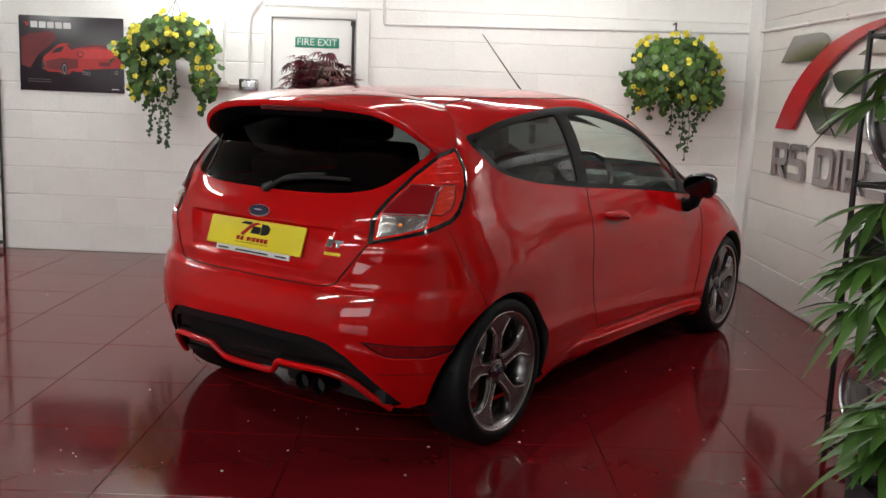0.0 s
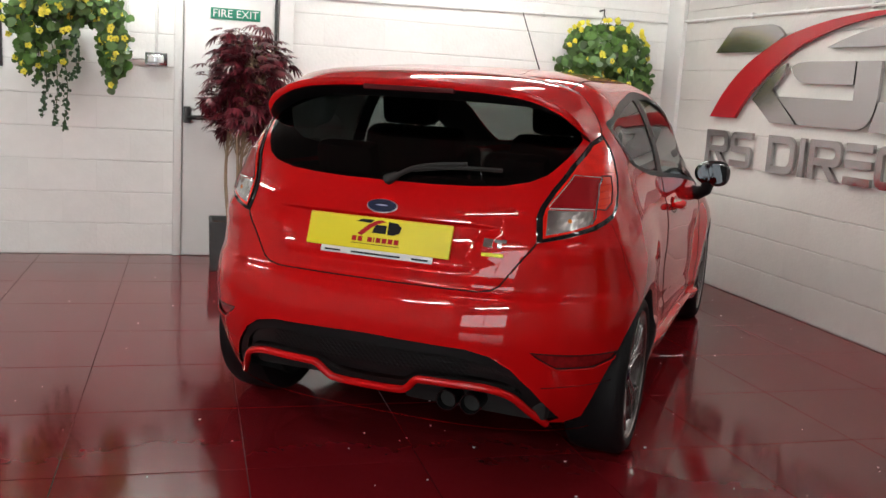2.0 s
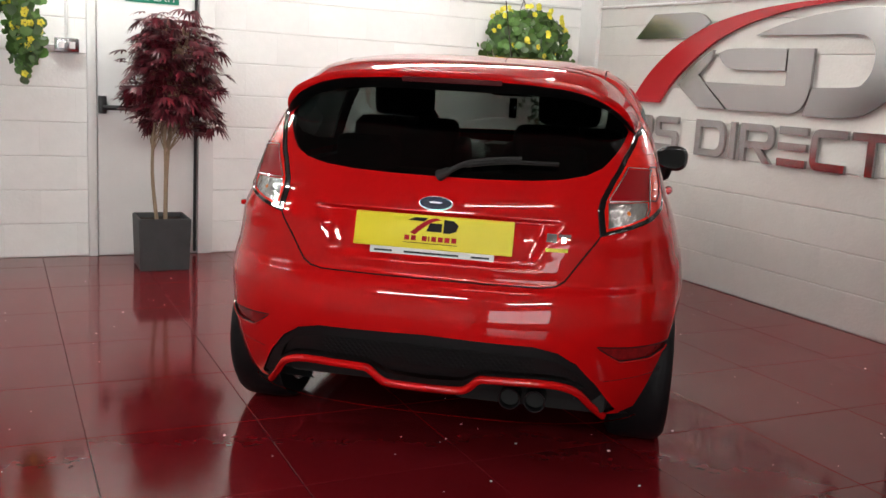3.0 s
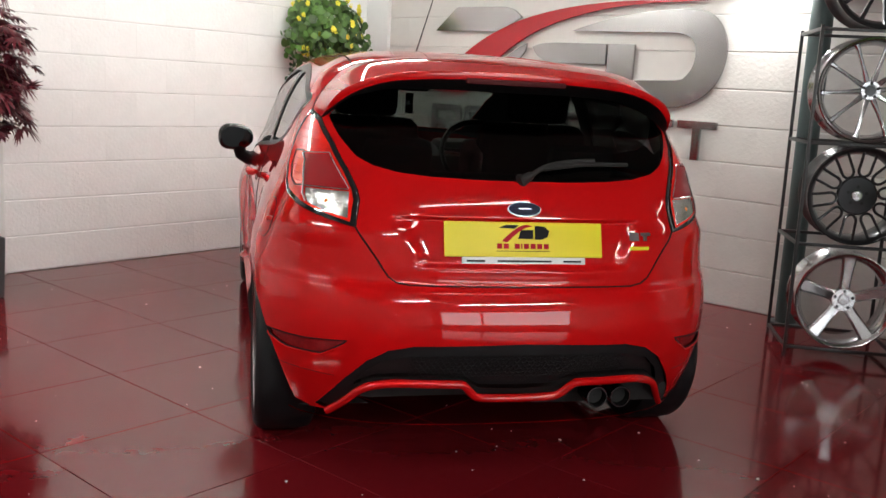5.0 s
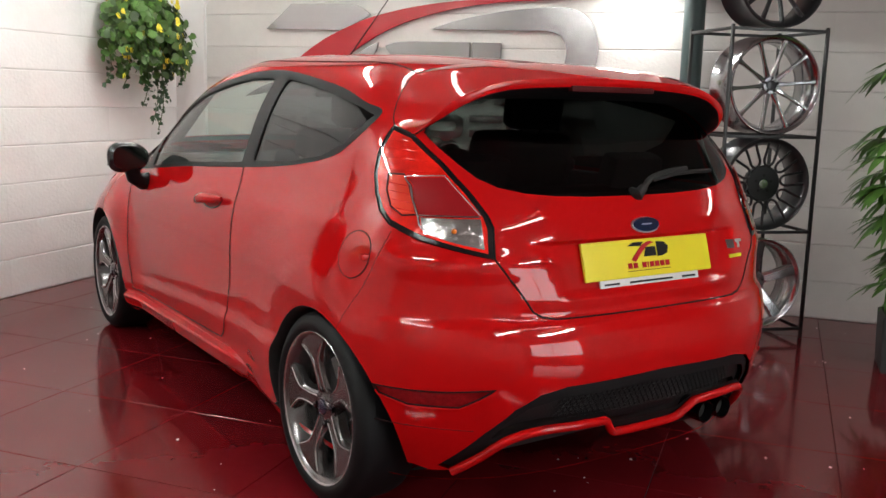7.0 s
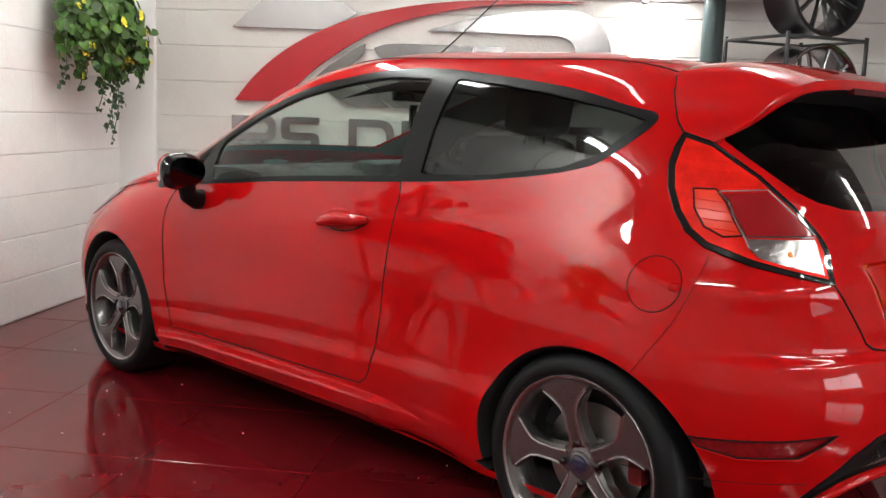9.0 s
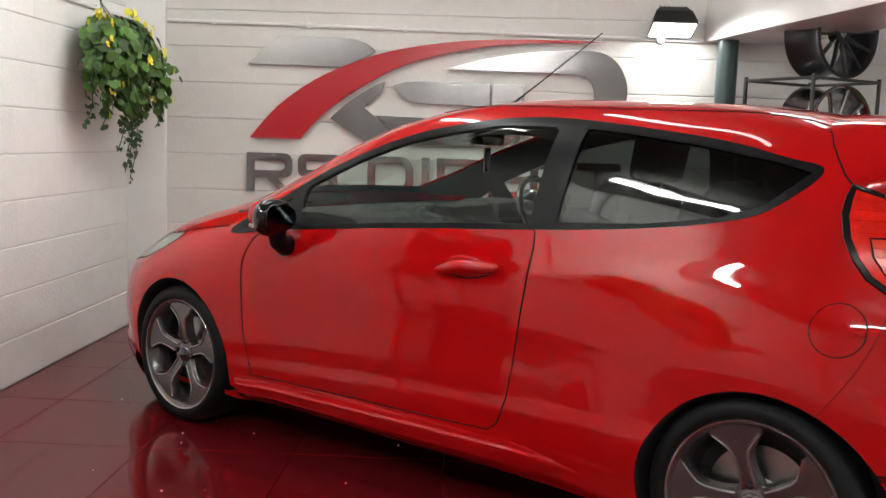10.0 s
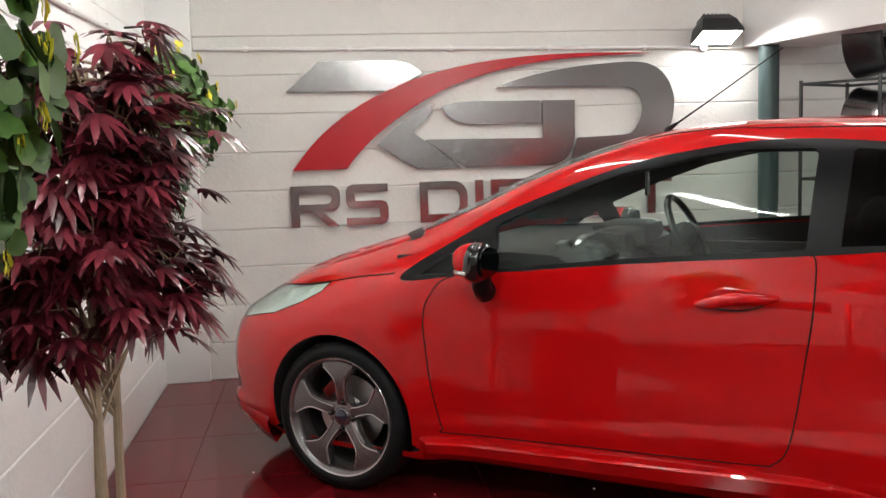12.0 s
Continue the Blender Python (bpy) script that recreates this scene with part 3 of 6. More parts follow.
def body_shell():
    ku, kv = 64.0, 5.0
    us, vs = np.linspace(0, 3, 3 * 64 + 1), np.linspace(0, NL - 1, (NL - 1) * 5 + 1)
    gu, gv = np.meshgrid(us, vs)
    grid = np.stack([gu.ravel() * ku, gv.ravel() * kv], -1)
    lines, edges, keep = [], [], np.ones(len(grid), bool)
    border = (gu.ravel() <= 0) | (gu.ravel() >= 3) | (gv.ravel() <= 0) | (gv.ravel() >= NL - 1)
    for poly in REGIONS.values():
        p = np.asarray(poly) * (ku, kv)
        first = len(lines)
        lines += [tuple(q) for q in p]
        edges += [(first + i, first + (i + 1) % len(p)) for i in range(len(p))]
    lp = np.asarray(lines)
    cells = {}
    for q in lp:
        cells.setdefault((int(q[0]), int(q[1])), []).append(q)
    for i, g in enumerate(grid):
        if border[i]:
            continue
        cx, cy = int(g[0]), int(g[1])
        for a in (-1, 0, 1):
            for b in (-1, 0, 1):
                for q in cells.get((cx + a, cy + b), ()):
                    if (q[0] - g[0]) ** 2 + (q[1] - g[1]) ** 2 < 0.12:
                        keep[i] = False
    pts = lines + [tuple(g) for g in grid[keep]]
    verts, _, faces, *_ = delaunay_2d_cdt([Vector(p) for p in pts], edges, [], 0, 1e-6)
    P = np.array([(v.x / ku, v.y / kv) for v in verts])
    F = np.array([tuple(f) for f in faces])
    return P, F


UV, TRI = body_shell()
UV[:, 0], UV[:, 1] = np.clip(UV[:, 0], 0, 3), np.clip(UV[:, 1], 0, NL - 1)
POS, NOR = surf(UV[:, 0], UV[:, 1]), normal(UV[:, 0], UV[:, 1])
_c = UV[TRI].mean(1)
_in = {k: inside(p, _c[:, 0], _c[:, 1]) for k, p in REGIONS.items()}
_order = ["front_arch", "rear_arch", "under", "glass_door", "glass_corner", "glass_quarter", "dlo", "lamp_clear", "lamp_inner", "lamp_bar", "lamp_outer", "tail_lamp", "fog", "insert_core", "insert", "rear_glass", "spoiler_bed",
          "headlamp", "windscreen", "cowl", "grille", "fuel_flap", "door", "bonnet", "tailgate"]
KIND = np.full(len(TRI), "body", dtype=object)
for _k in reversed(_order):
    KIND[_in[_k]] = _k

car = empty("car", pose(0.011, -0.009, 0, 0, 0, HEADING))
tagged(car, "glossy red three-door hatchback parked on the red floor", "car")


def panel(name, kinds, mat, label="", sides=(1, -1), offset=0.0, above=0.0, parent=None):
    """A piece of the skin: on one side each, or both sides as one mesh when the piece crosses the middle."""
    sel = np.isin(KIND, kinds) & (POS[TRI][:, :, 2].min(1) >= above)
    tri = TRI[sel]
    used, inv = np.unique(tri, return_inverse=True)
    tri = inv.reshape(-1, 3)
    p, n = POS[used] + offset * NOR[used], NOR[used]
    made = []
    if len(sides) == 2:
        mir = p * (-1, 1, 1)
        middle = np.abs(p[:, 0]) < 1e-5
        index = np.arange(len(p)) + len(p)
        index[middle] = np.arange(len(p))[middle]
        va, na = np.concatenate([p, mir]), np.concatenate([n, n * (-1, 1, 1)])
        fa = np.concatenate([tri[:, ::-1], index[tri]])
        groups = [(va, fa, na)]
    else:
        s = sides[0]
        groups = [(p * (s, 1, 1), tri[:, ::-1] if s > 0 else tri, n * (s, 1, 1))]
    for va, fa, na in groups:
        # keep the winding outwards
        a, b, c = va[fa[:, 0]], va[fa[:, 1]], va[fa[:, 2]]
        wind = (np.cross(b - a, c - a) * (na[fa[:, 0]] + na[fa[:, 1]] + na[fa[:, 2]])).sum(1)
        fa = np.where((wind < 0)[:, None], fa[:, ::-1], fa)
        area = np.linalg.norm(np.cross(b - a, c - a), axis=1)
        fa = fa[area > 1e-10]
        made.append(mesh_object(name, va, fa.tolist(), mat, parent or car, label, True, na))
    return made[0]


panel("body", ["body"], M_PAINT, "glossy red painted body shell")
tailgate = panel("tailgate", ["tailgate"], M_PAINT)
panel("bonnet", ["bonnet"], M_PAINT)
panel("cabin_lining", ["body", "tailgate", "dlo"], M_CABIN, "dark pillar and roof lining", offset=-0.014, above=0.97)
panel("rear_window", ["rear_glass"], M_DARKGLASS, "dark tinted rear window", parent=tailgate)
panel("spoiler_bed", ["spoiler_bed"], M_BLACK, "", offset=-0.004, parent=tailgate)
panel("windscreen", ["windscreen"], M_SCREEN, "clear curved windscreen")
panel("cowl", ["cowl"], M_BLACK)
panel("bumper_insert", ["insert"], M_BLACK, "black plastic lower bumper insert", offset=-0.012)
panel("bumper_vent", ["insert_core"], M_VENT, "recessed black bumper vent", offset=-0.030)
panel("grille", ["grille"], M_GLOSSBLACK, "gloss black front grille")
for s in (1, -1):
    door = panel("door", ["door"], M_PAINT, "closed red door", (s,))
    panel("door_lining", ["door"], M_CABIN, "dark inner door trim", (s,), -0.014, 0.70, parent=door)
    panel("window_frame", ["dlo"], M_TRIMBLACK, "satin black side window surround", (s,), 0.002)
    panel("door_window", ["glass_door"], M_CLEAR, "clear door window", (s,), -0.004, parent=door)
    panel("corner_window", ["glass_corner"], M_CLEAR, "", (s,), -0.003)
    panel("quarter_window", ["glass_quarter"], M_TINTGLASS, "dark tinted rear quarter window", (s,), -0.003)
    lamp = panel("tail_lamp", ["tail_lamp"], M_GLOSSBLACK, "red tail lamp with black rim", (s,), 0.002)
    panel("red_lens", ["lamp_outer"], M_LAMPRED, "bright red lens", (s,), 0.006, parent=lamp)
    panel("lamp_bar", ["lamp_bar"], M_LAMPBAR, "orange-red light bar", (s,), 0.006, parent=lamp)
    panel("inner_lens", ["lamp_inner"], M_LAMPDEEP, "deep red inner lens", (s,), 0.010, parent=lamp)
    panel("clear_lens", ["lamp_clear"], M_LAMPCLEAR, "clear reversing lamp lens", (s,), 0.006, parent=lamp)
    panel("rear_reflector", ["fog"], M_REFLECTOR, "dark red bumper reflector", (s,), -0.007)
    head = panel("headlamp", ["headlamp"], M_HEADLAMP, "clear swept-back headlamp", (s,), -0.005)
    panel("lens", ["headlamp"], M_SCREEN, "clear headlamp lens", (s,), 0.002, parent=head)
panel("fuel_flap", ["fuel_flap"], M_PAINT, "round red fuel flap", (-1,), 0.001)
panel("quarter_skin", ["fuel_flap"], M_PAINT, "", (1,))


def on_body(uv, side=1, lift=0.0):
    uv = np.asarray(uv)
    p = surf(uv[:, 0], uv[:, 1]) + lift * normal(uv[:, 0], uv[:, 1])
    return [Vector((side * q[0], q[1], q[2])) for q in p]


def seam(uv, side, radius=0.0028, closed=False, mat=None):
    return tube("panel_gap", on_body(uv, side, -0.0006), radius, mat or M_SEAM, car, 6, closed)


def between(poly, u_limit):
    return [p for p in poly if p[0] < u_limit]


JV = curve_on(JOINT, 8, False, False)
for s in (1, -1):
    seam(REGIONS["door"], s, 0.0028, True)
    gate = [(3.0, REGIONS["tailgate"][0][1])] + [p for p in REGIONS["tailgate"] if p[0] < 2.9999]
    seam(gate, s, 0.0032)
    seam(REGIONS["fog"], s, 0.0026, True)
    tube("reflector_lip", [p + Vector((0, -0.001, -0.004)) for p in on_body(REGIONS["fog"][15:34], s, 0.0)], 0.0035, M_PAINT, car, 6)
    seam(REGIONS["headlamp"], s, 0.003, True)
    seam([p for p in REGIONS["bonnet"] if p[0] > 0.001 and p[1] < v_of(0.872)], s, 0.003)
    seam(JV[len(JV) // 3:], s, 0.0022)
    tube("lamp_rim", on_body(REGIONS["tail_lamp"], s, 0.002), 0.0028, M_GLOSSBLACK, car, 6, True)
    tube("lens_edge", on_body(curve_on(u_((2.440, 1.046), (2.447, 1.050), (2.523, 1.055), (2.579, 0.954)), 8, False, False), s, 0.0105), 0.0022, M_CHROME, car, 6)
    tube("lens_edge", on_body(curve_on(u_((2.440, 1.046), (2.452, 1.027), (2.454, 0.99), (2.463, 0.950), (2.468, 0.925), (2.482, 0.903)), 8, False, False), s, 0.010), 0.0034, M_CHROME, car, 6)
    tube("lens_edge", on_body(curve_on(u_((2.466, 0.949), (2.52, 0.950), (2.578, 0.950)), 8, False, False), s, 0.0095), 0.0024, M_CHROME, car, 6)
    tube("lens_groove", on_body(REGIONS["lamp_bar"], s, 0.0065), 0.0026, M_LAMPDARK, car, 6, True)
    bulb = bmesh.new()
    bmesh.ops.create_uvsphere(bulb, u_segments=14, v_segments=8, radius=0.011, matrix=Matrix.Translation(on_body([(2.532, float(v_of(0.915)))], s, -0.002)[0]))
    part("indicator_bulb", bulb, M_AMBER, car, "amber indicator bulb")
    # moulded ribs across the red lens
    for z, u0, u1 in ((1.150, 2.398, 2.455), (1.125, 2.388, 2.476), (1.100, 2.382, 2.492), (1.068, 2.380, 2.518), (1.032, 2.396, 2.444), (1.010, 2.394, 2.449), (0.988, 2.397, 2.451), (0.966, 2.405, 2.455)):
        tube("lens_rib", on_body([(u0 + (u1 - u0) * k / 8, float(v_of(z - 0.006 * k / 8))) for k in range(9)], s, 0.0055), 0.0016, M_LAMPRED, car, 5)
    seam(curve_on([("s", -0.29, 0.905), ("s", -0.275, 0.83), ("s", -0.24, 0.74), ("s", -0.19, 0.655), ("s", -0.16, 0.61)], 6, False), s, 0.0012)
    # thin dark line drawn as the shade of the crease round the lower rear corner
    seam(curve_on([("r", 0.775, 0.346), ("r", 0.713, 0.357), ("r", 0.575, 0.352)], 8, False), s, 0.0016)
    # wheel arch lips and liners
    for key, hub in (("front_arch", BASE), ("rear_arch", -0.012)):
        lip = [p for p in on_body(REGIONS[key], s) if p.z > 0.19]
        bm = bmesh.new()
        rows = []
        for dx, k in ((0.0, 1.0), (0.006, 0.985), (0.035, 0.972), (0.20, 1.0)):
            rows.append([bm.verts.new((p.x - s * dx, hub + (p.y - hub) * k, HUB_Z + (p.z - HUB_Z) * k)) for p in lip])
        for a, b in zip(rows, rows[1:]):
            for i in range(len(lip) - 1):
                bm.faces.new((a[i], a[i + 1], b[i + 1], b[i]))
        part("wheel_arch", bm, M_UNDER, car)
seam(REGIONS["fuel_flap"], -1, 0.0022, True)
box("fuel_flap_catch", (-0.018, -0.012, -0.008), (0.018, 0.012, 0.010), M_PAINT, car, 0.006, m=Matrix.Translation(on_body([at_side(-0.236, 0.826)], -1)[0]))

# red lip along the foot of the rear bumper
lip_pts = [(0.0, 0.288), (0.115, 0.291), (0.15, 0.306), (0.185, 0.344), (0.22, 0.349), (0.30, 0.349), (0.40, 0.347), (0.46, 0.332), (0.50, 0.306), (0.535, 0.256), (0.575, 0.203)]
line = [at_rear(x, z) for x, z in lip_pts]
right = on_body(line, 1, 0.004)
left = on_body(line, -1, 0.004)[::-1]
tube("bumper_lip", smooth_path(left[:-1] + right, 5), 0.0135, M_PAINT, car, 10, label="thin red lip under the rear bumper")
# honeycomb vent bars in the insert
bm = bmesh.new()
for i in range(36):
    for j in range(6):
        x, z = -0.355 + 0.020 * i + (0.010 if j % 2 else 0), 0.374 + 0.0150 * j
        if abs(x) > 0.42 - 0.9 * max(0.0, z - 0.41) or (abs(x) > 0.19 and z < 0.372):
            continue
        q = on_body([at_rear(x, z)], 1 if x > 0 else -1, -0.022)[0]
        add_tube(bm, [q + Vector((0.0098 * math.cos(a), -0.002, 0.0098 * math.sin(a))) for a in [math.pi / 6 + k * math.pi / 3 for k in range(6)]], 0.0013, 4, True)
part("vent_mesh", bm, M_BLACK, car)
# red lip under the nose
bm = bmesh.new()
rows = []
for z, lift in ((0.245, 0.001), (0.225, 0.016), (0.19, 0.028), (0.15, 0.026), (0.125, 0.010), (0.135, -0.04)):
    zz = max(z, 0.168)
    end = at_side(2.875, zz)[0]
    half_line = [(0.02 + (end - 0.02) * k / 24, float(v_of(zz))) for k in range(25)]
    pts = [p + Vector((0, 0, z - zz)) for p in on_body(half_line, 1, lift)]
    rows.append([bm.verts.new((-p.x, p.y, p.z)) for p in reversed(pts)] + [bm.verts.new(p) for p in pts])
for a, b in zip(rows, rows[1:]):
    for i in range(len(a) - 1):
        bm.faces.new((a[i], a[i + 1], b[i + 1], b[i]))
bmesh.ops.recalc_face_normals(bm, faces=bm.faces)
part("front_lip", bm, M_PAINT, car, "red lip under the front bumper")
# side skirts: a blade along the sill that runs out to a point ahead of the rear wheel
for s in (1, -1):
    bm = bmesh.new()
    rows = []
    for k in range(41):
        y = 2.125 - 1.615 * k / 40
        fade = float(step(0.50, 0.86, y)) * float(1 - step(2.085, 2.13, y))
        top = 0.262 + 0.030 * float(np.clip((2.10 - y) / 1.25, 0, 1)) - 0.022 * float(1 - step(0.50, 0.80, y))
        low = 0.168 + (top - 0.012 - 0.168) * float(1 - step(0.50, 0.80, y))
        sec = []
        for z, lift in ((top + 0.004, -0.003), (top - 0.006, 0.022), (top - 0.014, 0.029), (0.5 * (top + low) - 0.004, 0.026), (low + 0.012, 0.018), (low, 0.006), (low + 0.004, -0.02)):
            p = on_body([at_side(y, max(z, 0.168))], s)[0]
            sec.append(bm.verts.new((p.x + s * (lift * fade if lift > 0 else lift), p.y, z)))
        rows.append(sec)
    for a, b in zip(rows, rows[1:]):
        for i in range(len(a) - 1):
            bm.faces.new((a[i], a[i + 1], b[i + 1], b[i]))
    part("side_skirt", bm, M_PAINT, car, "red side skirt running out to a point", angle=28)
# underside and inner tub
bm = bmesh.new()
add_box(bm, (-0.68, 0.36, 0.20), (0.68, 2.10, 0.30), 0.03)
add_box(bm, (-0.52, -0.40, 0.23), (0.52, 2.95, 0.31), 0.03)
part("underbody", bm, M_UNDER, car, "black underbody")
box("rear_valance", (-0.50, -0.50, 0.26), (0.50, -0.30, 0.42), M_UNDER, car, 0.03)


# two plain boxes added to block the bright floor showing under the tail
box("axle_blocker", (-0.64, -0.12, 0.15), (0.64, 0.12, 0.27), M_UNDER, car, 0.03)
box("tail_blocker", (-0.40, -0.33, 0.20), (0.40, 0.02, 0.30), M_UNDER, car, 0.04)
box("exhaust_box", (0.08, -0.47, 0.215), (0.60, -0.20, 0.36), M_UNDER, car, 0.03)
# roof ditches from the windscreen to the tailgate
for s in (1, -1):
    ditch = []
    for k in range(25):
        y = -0.045 + 1.38 * k / 24
        reach = 0.50 - 0.03 * max(0.0, (y - 0.9) / 0.45) ** 2
        lo, hi = 1.22, 1.415
        for _ in range(22):
            m_z = (lo + hi) / 2
            uv = at_side(y, m_z)
            inside_reach = float(surf(uv[0], uv[1])[0]) > reach and uv[0] > 0.02
            lo, hi = (m_z, hi) if inside_reach else (lo, m_z)
        ditch.append(at_side(y, lo))
    seam(ditch, s, 0.0034)
# exhaust tips
for x in (0.285, 0.368):
    ex = lathe("exhaust_tip", [(0, 0.036), (0.0, 0.032), (0.10, 0.031), (0.10, 0.034), (0.004, 0.036)], M_DARKCHROME, car, 28, closed=True, label="round chrome exhaust tip")
    ex.matrix_basis = pose(x, -0.585, 0.277, 0, 0, 90)
    ex2 = lathe("exhaust_bore", [(0.03, 0.030), (0.031, 0.001)], M_UNDER, ex, 20)

# ---- roof spoiler ----
def resample(pts, count):
    pts = [Vector(p) for p in pts]
    run = [0.0]
    for p, q in zip(pts, pts[1:]):
        run.append(run[-1] + (q - p).length)
    xyz = np.array(pts)
    at = np.linspace(0, run[-1], count)
    return [Vector([float(np.interp(a, run, xyz[:, k])) for k in range(3)]) for a in at]


def spoiler():
    """Flush with roof and pillar along JOINT; runs back to a thin trailing edge."""
    joint = on_body(curve_on(JOINT, 1, False, False), 1, 0.001)
    corner = on_body([(2.461, float(v_of(1.166)))], 1, 0.002)[0]
    trail = [Vector(p) - Vector((0, 0, 0.021)) for p in ((0, -0.378, 1.316), (0.20, -0.374, 1.312), (0.36, -0.362, 1.302), (0.44, -0.354, 1.288), (0.492, -0.346, 1.270), (0.540, -0.330, 1.246), (0.578, -0.305, 1.216), (0.604, -0.270, 1.190))] + [corner]
    under = on_body(curve_on(u_((3, 1.275), (2.8, 1.275), (2.64, 1.268), (2.58, 1.252), (2.54, 1.238), (2.515, 1.215), (2.496, 1.195), (2.484, 1.178), (2.470, 1.166)), 1, False, False), 1, 0.002)
    steps = 6
    J, T, B = [smooth_path(list(c), steps, False) for c in (joint, trail, under)]
    count = len(J)
    half = []
    for i in range(count):
        a = i / (count - 1)
        j, t, u = J[i], T[i], B[i]
        out = Vector((0.55 * step(0.45, 0.75, a), -0.1, 1 - 0.6 * step(0.5, 0.8, a))).normalized()
        thick = 0.024 * (1 - step(0.62, 1.0, a)) + 0.002
        top = t + out * thick
        sec = [j + (top - j) * k + out * (0.022 * math.sin(k * math.pi) * (1 - step(0.40, 0.62, a))) for k in (0.0, 0.04, 0.2, 0.4, 0.6, 0.8, 0.94)]
        sec += [top, t + out * thick * 0.5 + Vector((0, -0.004, 0)), t, t + (u - t) * 0.12, t + (u - t) * 0.5, u]
        half.append(sec)
    verts, faces = [], []
    rows = [[Vector((-p.x, p.y, p.z)) for p in sec] for sec in half[:0:-1]] + half
    w = len(rows[0])
    for sec in rows:
        verts += sec
    for i in range(len(rows) - 1):
        for k in range(w - 1):
            faces.append((i * w + k, i * w + k + 1, (i + 1) * w + k + 1, (i + 1) * w + k))
    pieces = []
    for lower in (False, True):
        bm = bmesh.new()
        vs = [bm.verts.new(v) for v in verts]
        for f in faces:
            if (f[0] % w >= 9) == lower:
                bm.faces.new([vs[k] for k in f])
        bmesh.ops.delete(bm, geom=[v for v in bm.verts if not v.link_faces], context="VERTS")
        bmesh.ops.recalc_face_normals(bm, faces=bm.faces)
        pieces.append(bm)
    ob = part("roof_spoiler", pieces[0], M_PAINT, car, "red roof spoiler over the rear window", angle=50)
    part("spoiler_underside", pieces[1], M_VENT, ob, "black underside", angle=50)
    return ob


sp = spoiler()
box("high_brake_light", (-0.17, -0.383, 1.279), (0.17, -0.36, 1.297), M_LAMPDARK, sp, 0.004, "dark red high brake light")

# ---- plate, badges, wiper ----
plate_n = Vector((0, -1, 0.27)).normalized()
plate_m = Matrix.Translation((0, -0.562, 0.8005)) @ pose(0, 0, 0, -17, 0, 0)
plate = box("rear_plate", (-0.262, -0.006, -0.056), (0.262, 0.004, 0.056), M_PLATE, car, 0.004, "yellow plate with a dealer emblem", plate_m)


def plate_bar(name, outline, mat, parent, m):
    bm = bmesh.new()
    add_prism(bm, outline, 0.002, lambda a, b, h: m @ Vector((a, -0.0062 - h, b)))
    return part(name, bm, mat, parent, smooth=False)


plate_bar("emblem_bar", [(-0.085, 0.036), (-0.062, 0.046), (-0.02, 0.046), (-0.032, 0.034)], M_PRINT, plate, plate_m)
arc_o = [(-0.075 + 0.085 * k / 8, -0.005 + 0.052 * math.sin(k / 8 * math.pi / 2)) for k in range(9)]
plate_bar("emblem_arc", arc_o + [(x + 0.016, z - 0.006) for x, z in reversed(arc_o)], M_PRINTRED, plate, plate_m)
plate_bar("emblem_bar", [(-0.012, 0.030), (0.028, 0.030), (0.028, 0.002), (-0.022, 0.002)], M_PRINT, plate, plate_m)
plate_bar("emblem_bar", [(0.034, 0.044), (0.066, 0.042), (0.082, 0.028), (0.076, 0.008), (0.055, 0.000), (0.034, 0.000)], M_PRINT, plate, plate_m)
for x0, x1 in ((-0.092, -0.076), (-0.070, -0.054), (-0.034, -0.018), (-0.013, -0.009), (-0.003, 0.013), (0.019, 0.035), (0.041, 0.057), (0.063, 0.079)):
    plate_bar("emblem_text_bar", [(x0, -0.014), (x1, -0.014), (x1, -0.030), (x0, -0.030)], M_PRINTRED, plate, plate_m)
plate_bar("emblem_line", [(-0.095, -0.037), (0.082, -0.037), (0.082, -0.0385), (-0.095, -0.0385)], M_SEAM, plate, plate_m)
box("plate_strip", (-0.205, 0.0, -0.078), (0.205, 0.006, -0.050), M_WHITE, car, 0.003, "white dealer strip under the plate", plate_m)
for x0, x1 in ((-0.19, -0.13), (-0.09, 0.09), (0.13, 0.19)):
    bm = bmesh.new()
    add_prism(bm, [(x0, -0.066), (x1, -0.066), (x1, -0.072), (x0, -0.072)], 0.001, lambda a, b, h: plate_m @ Vector((a, -0.0005 - h, b)))
    part("strip_text_bar", bm, M_BLACK, car, smooth=False)


def oval(name, cx, z, rx, rz, depth, mat, lift, parent, label=""):
    q = on_body([at_rear(cx, z)], 1, lift)[0]
    bm = bmesh.new()
    outline = [(cx + rx * math.cos(a), rz * math.sin(a)) for a in [2 * math.pi * k / 36 for k in range(36)]]
    add_prism(bm, outline, depth, lambda a, b, h: Vector((a, q.y - h + 0.35 * b, q.z + b)), min(0.002, depth * 0.45))
    return part(name, bm, mat, parent, label)


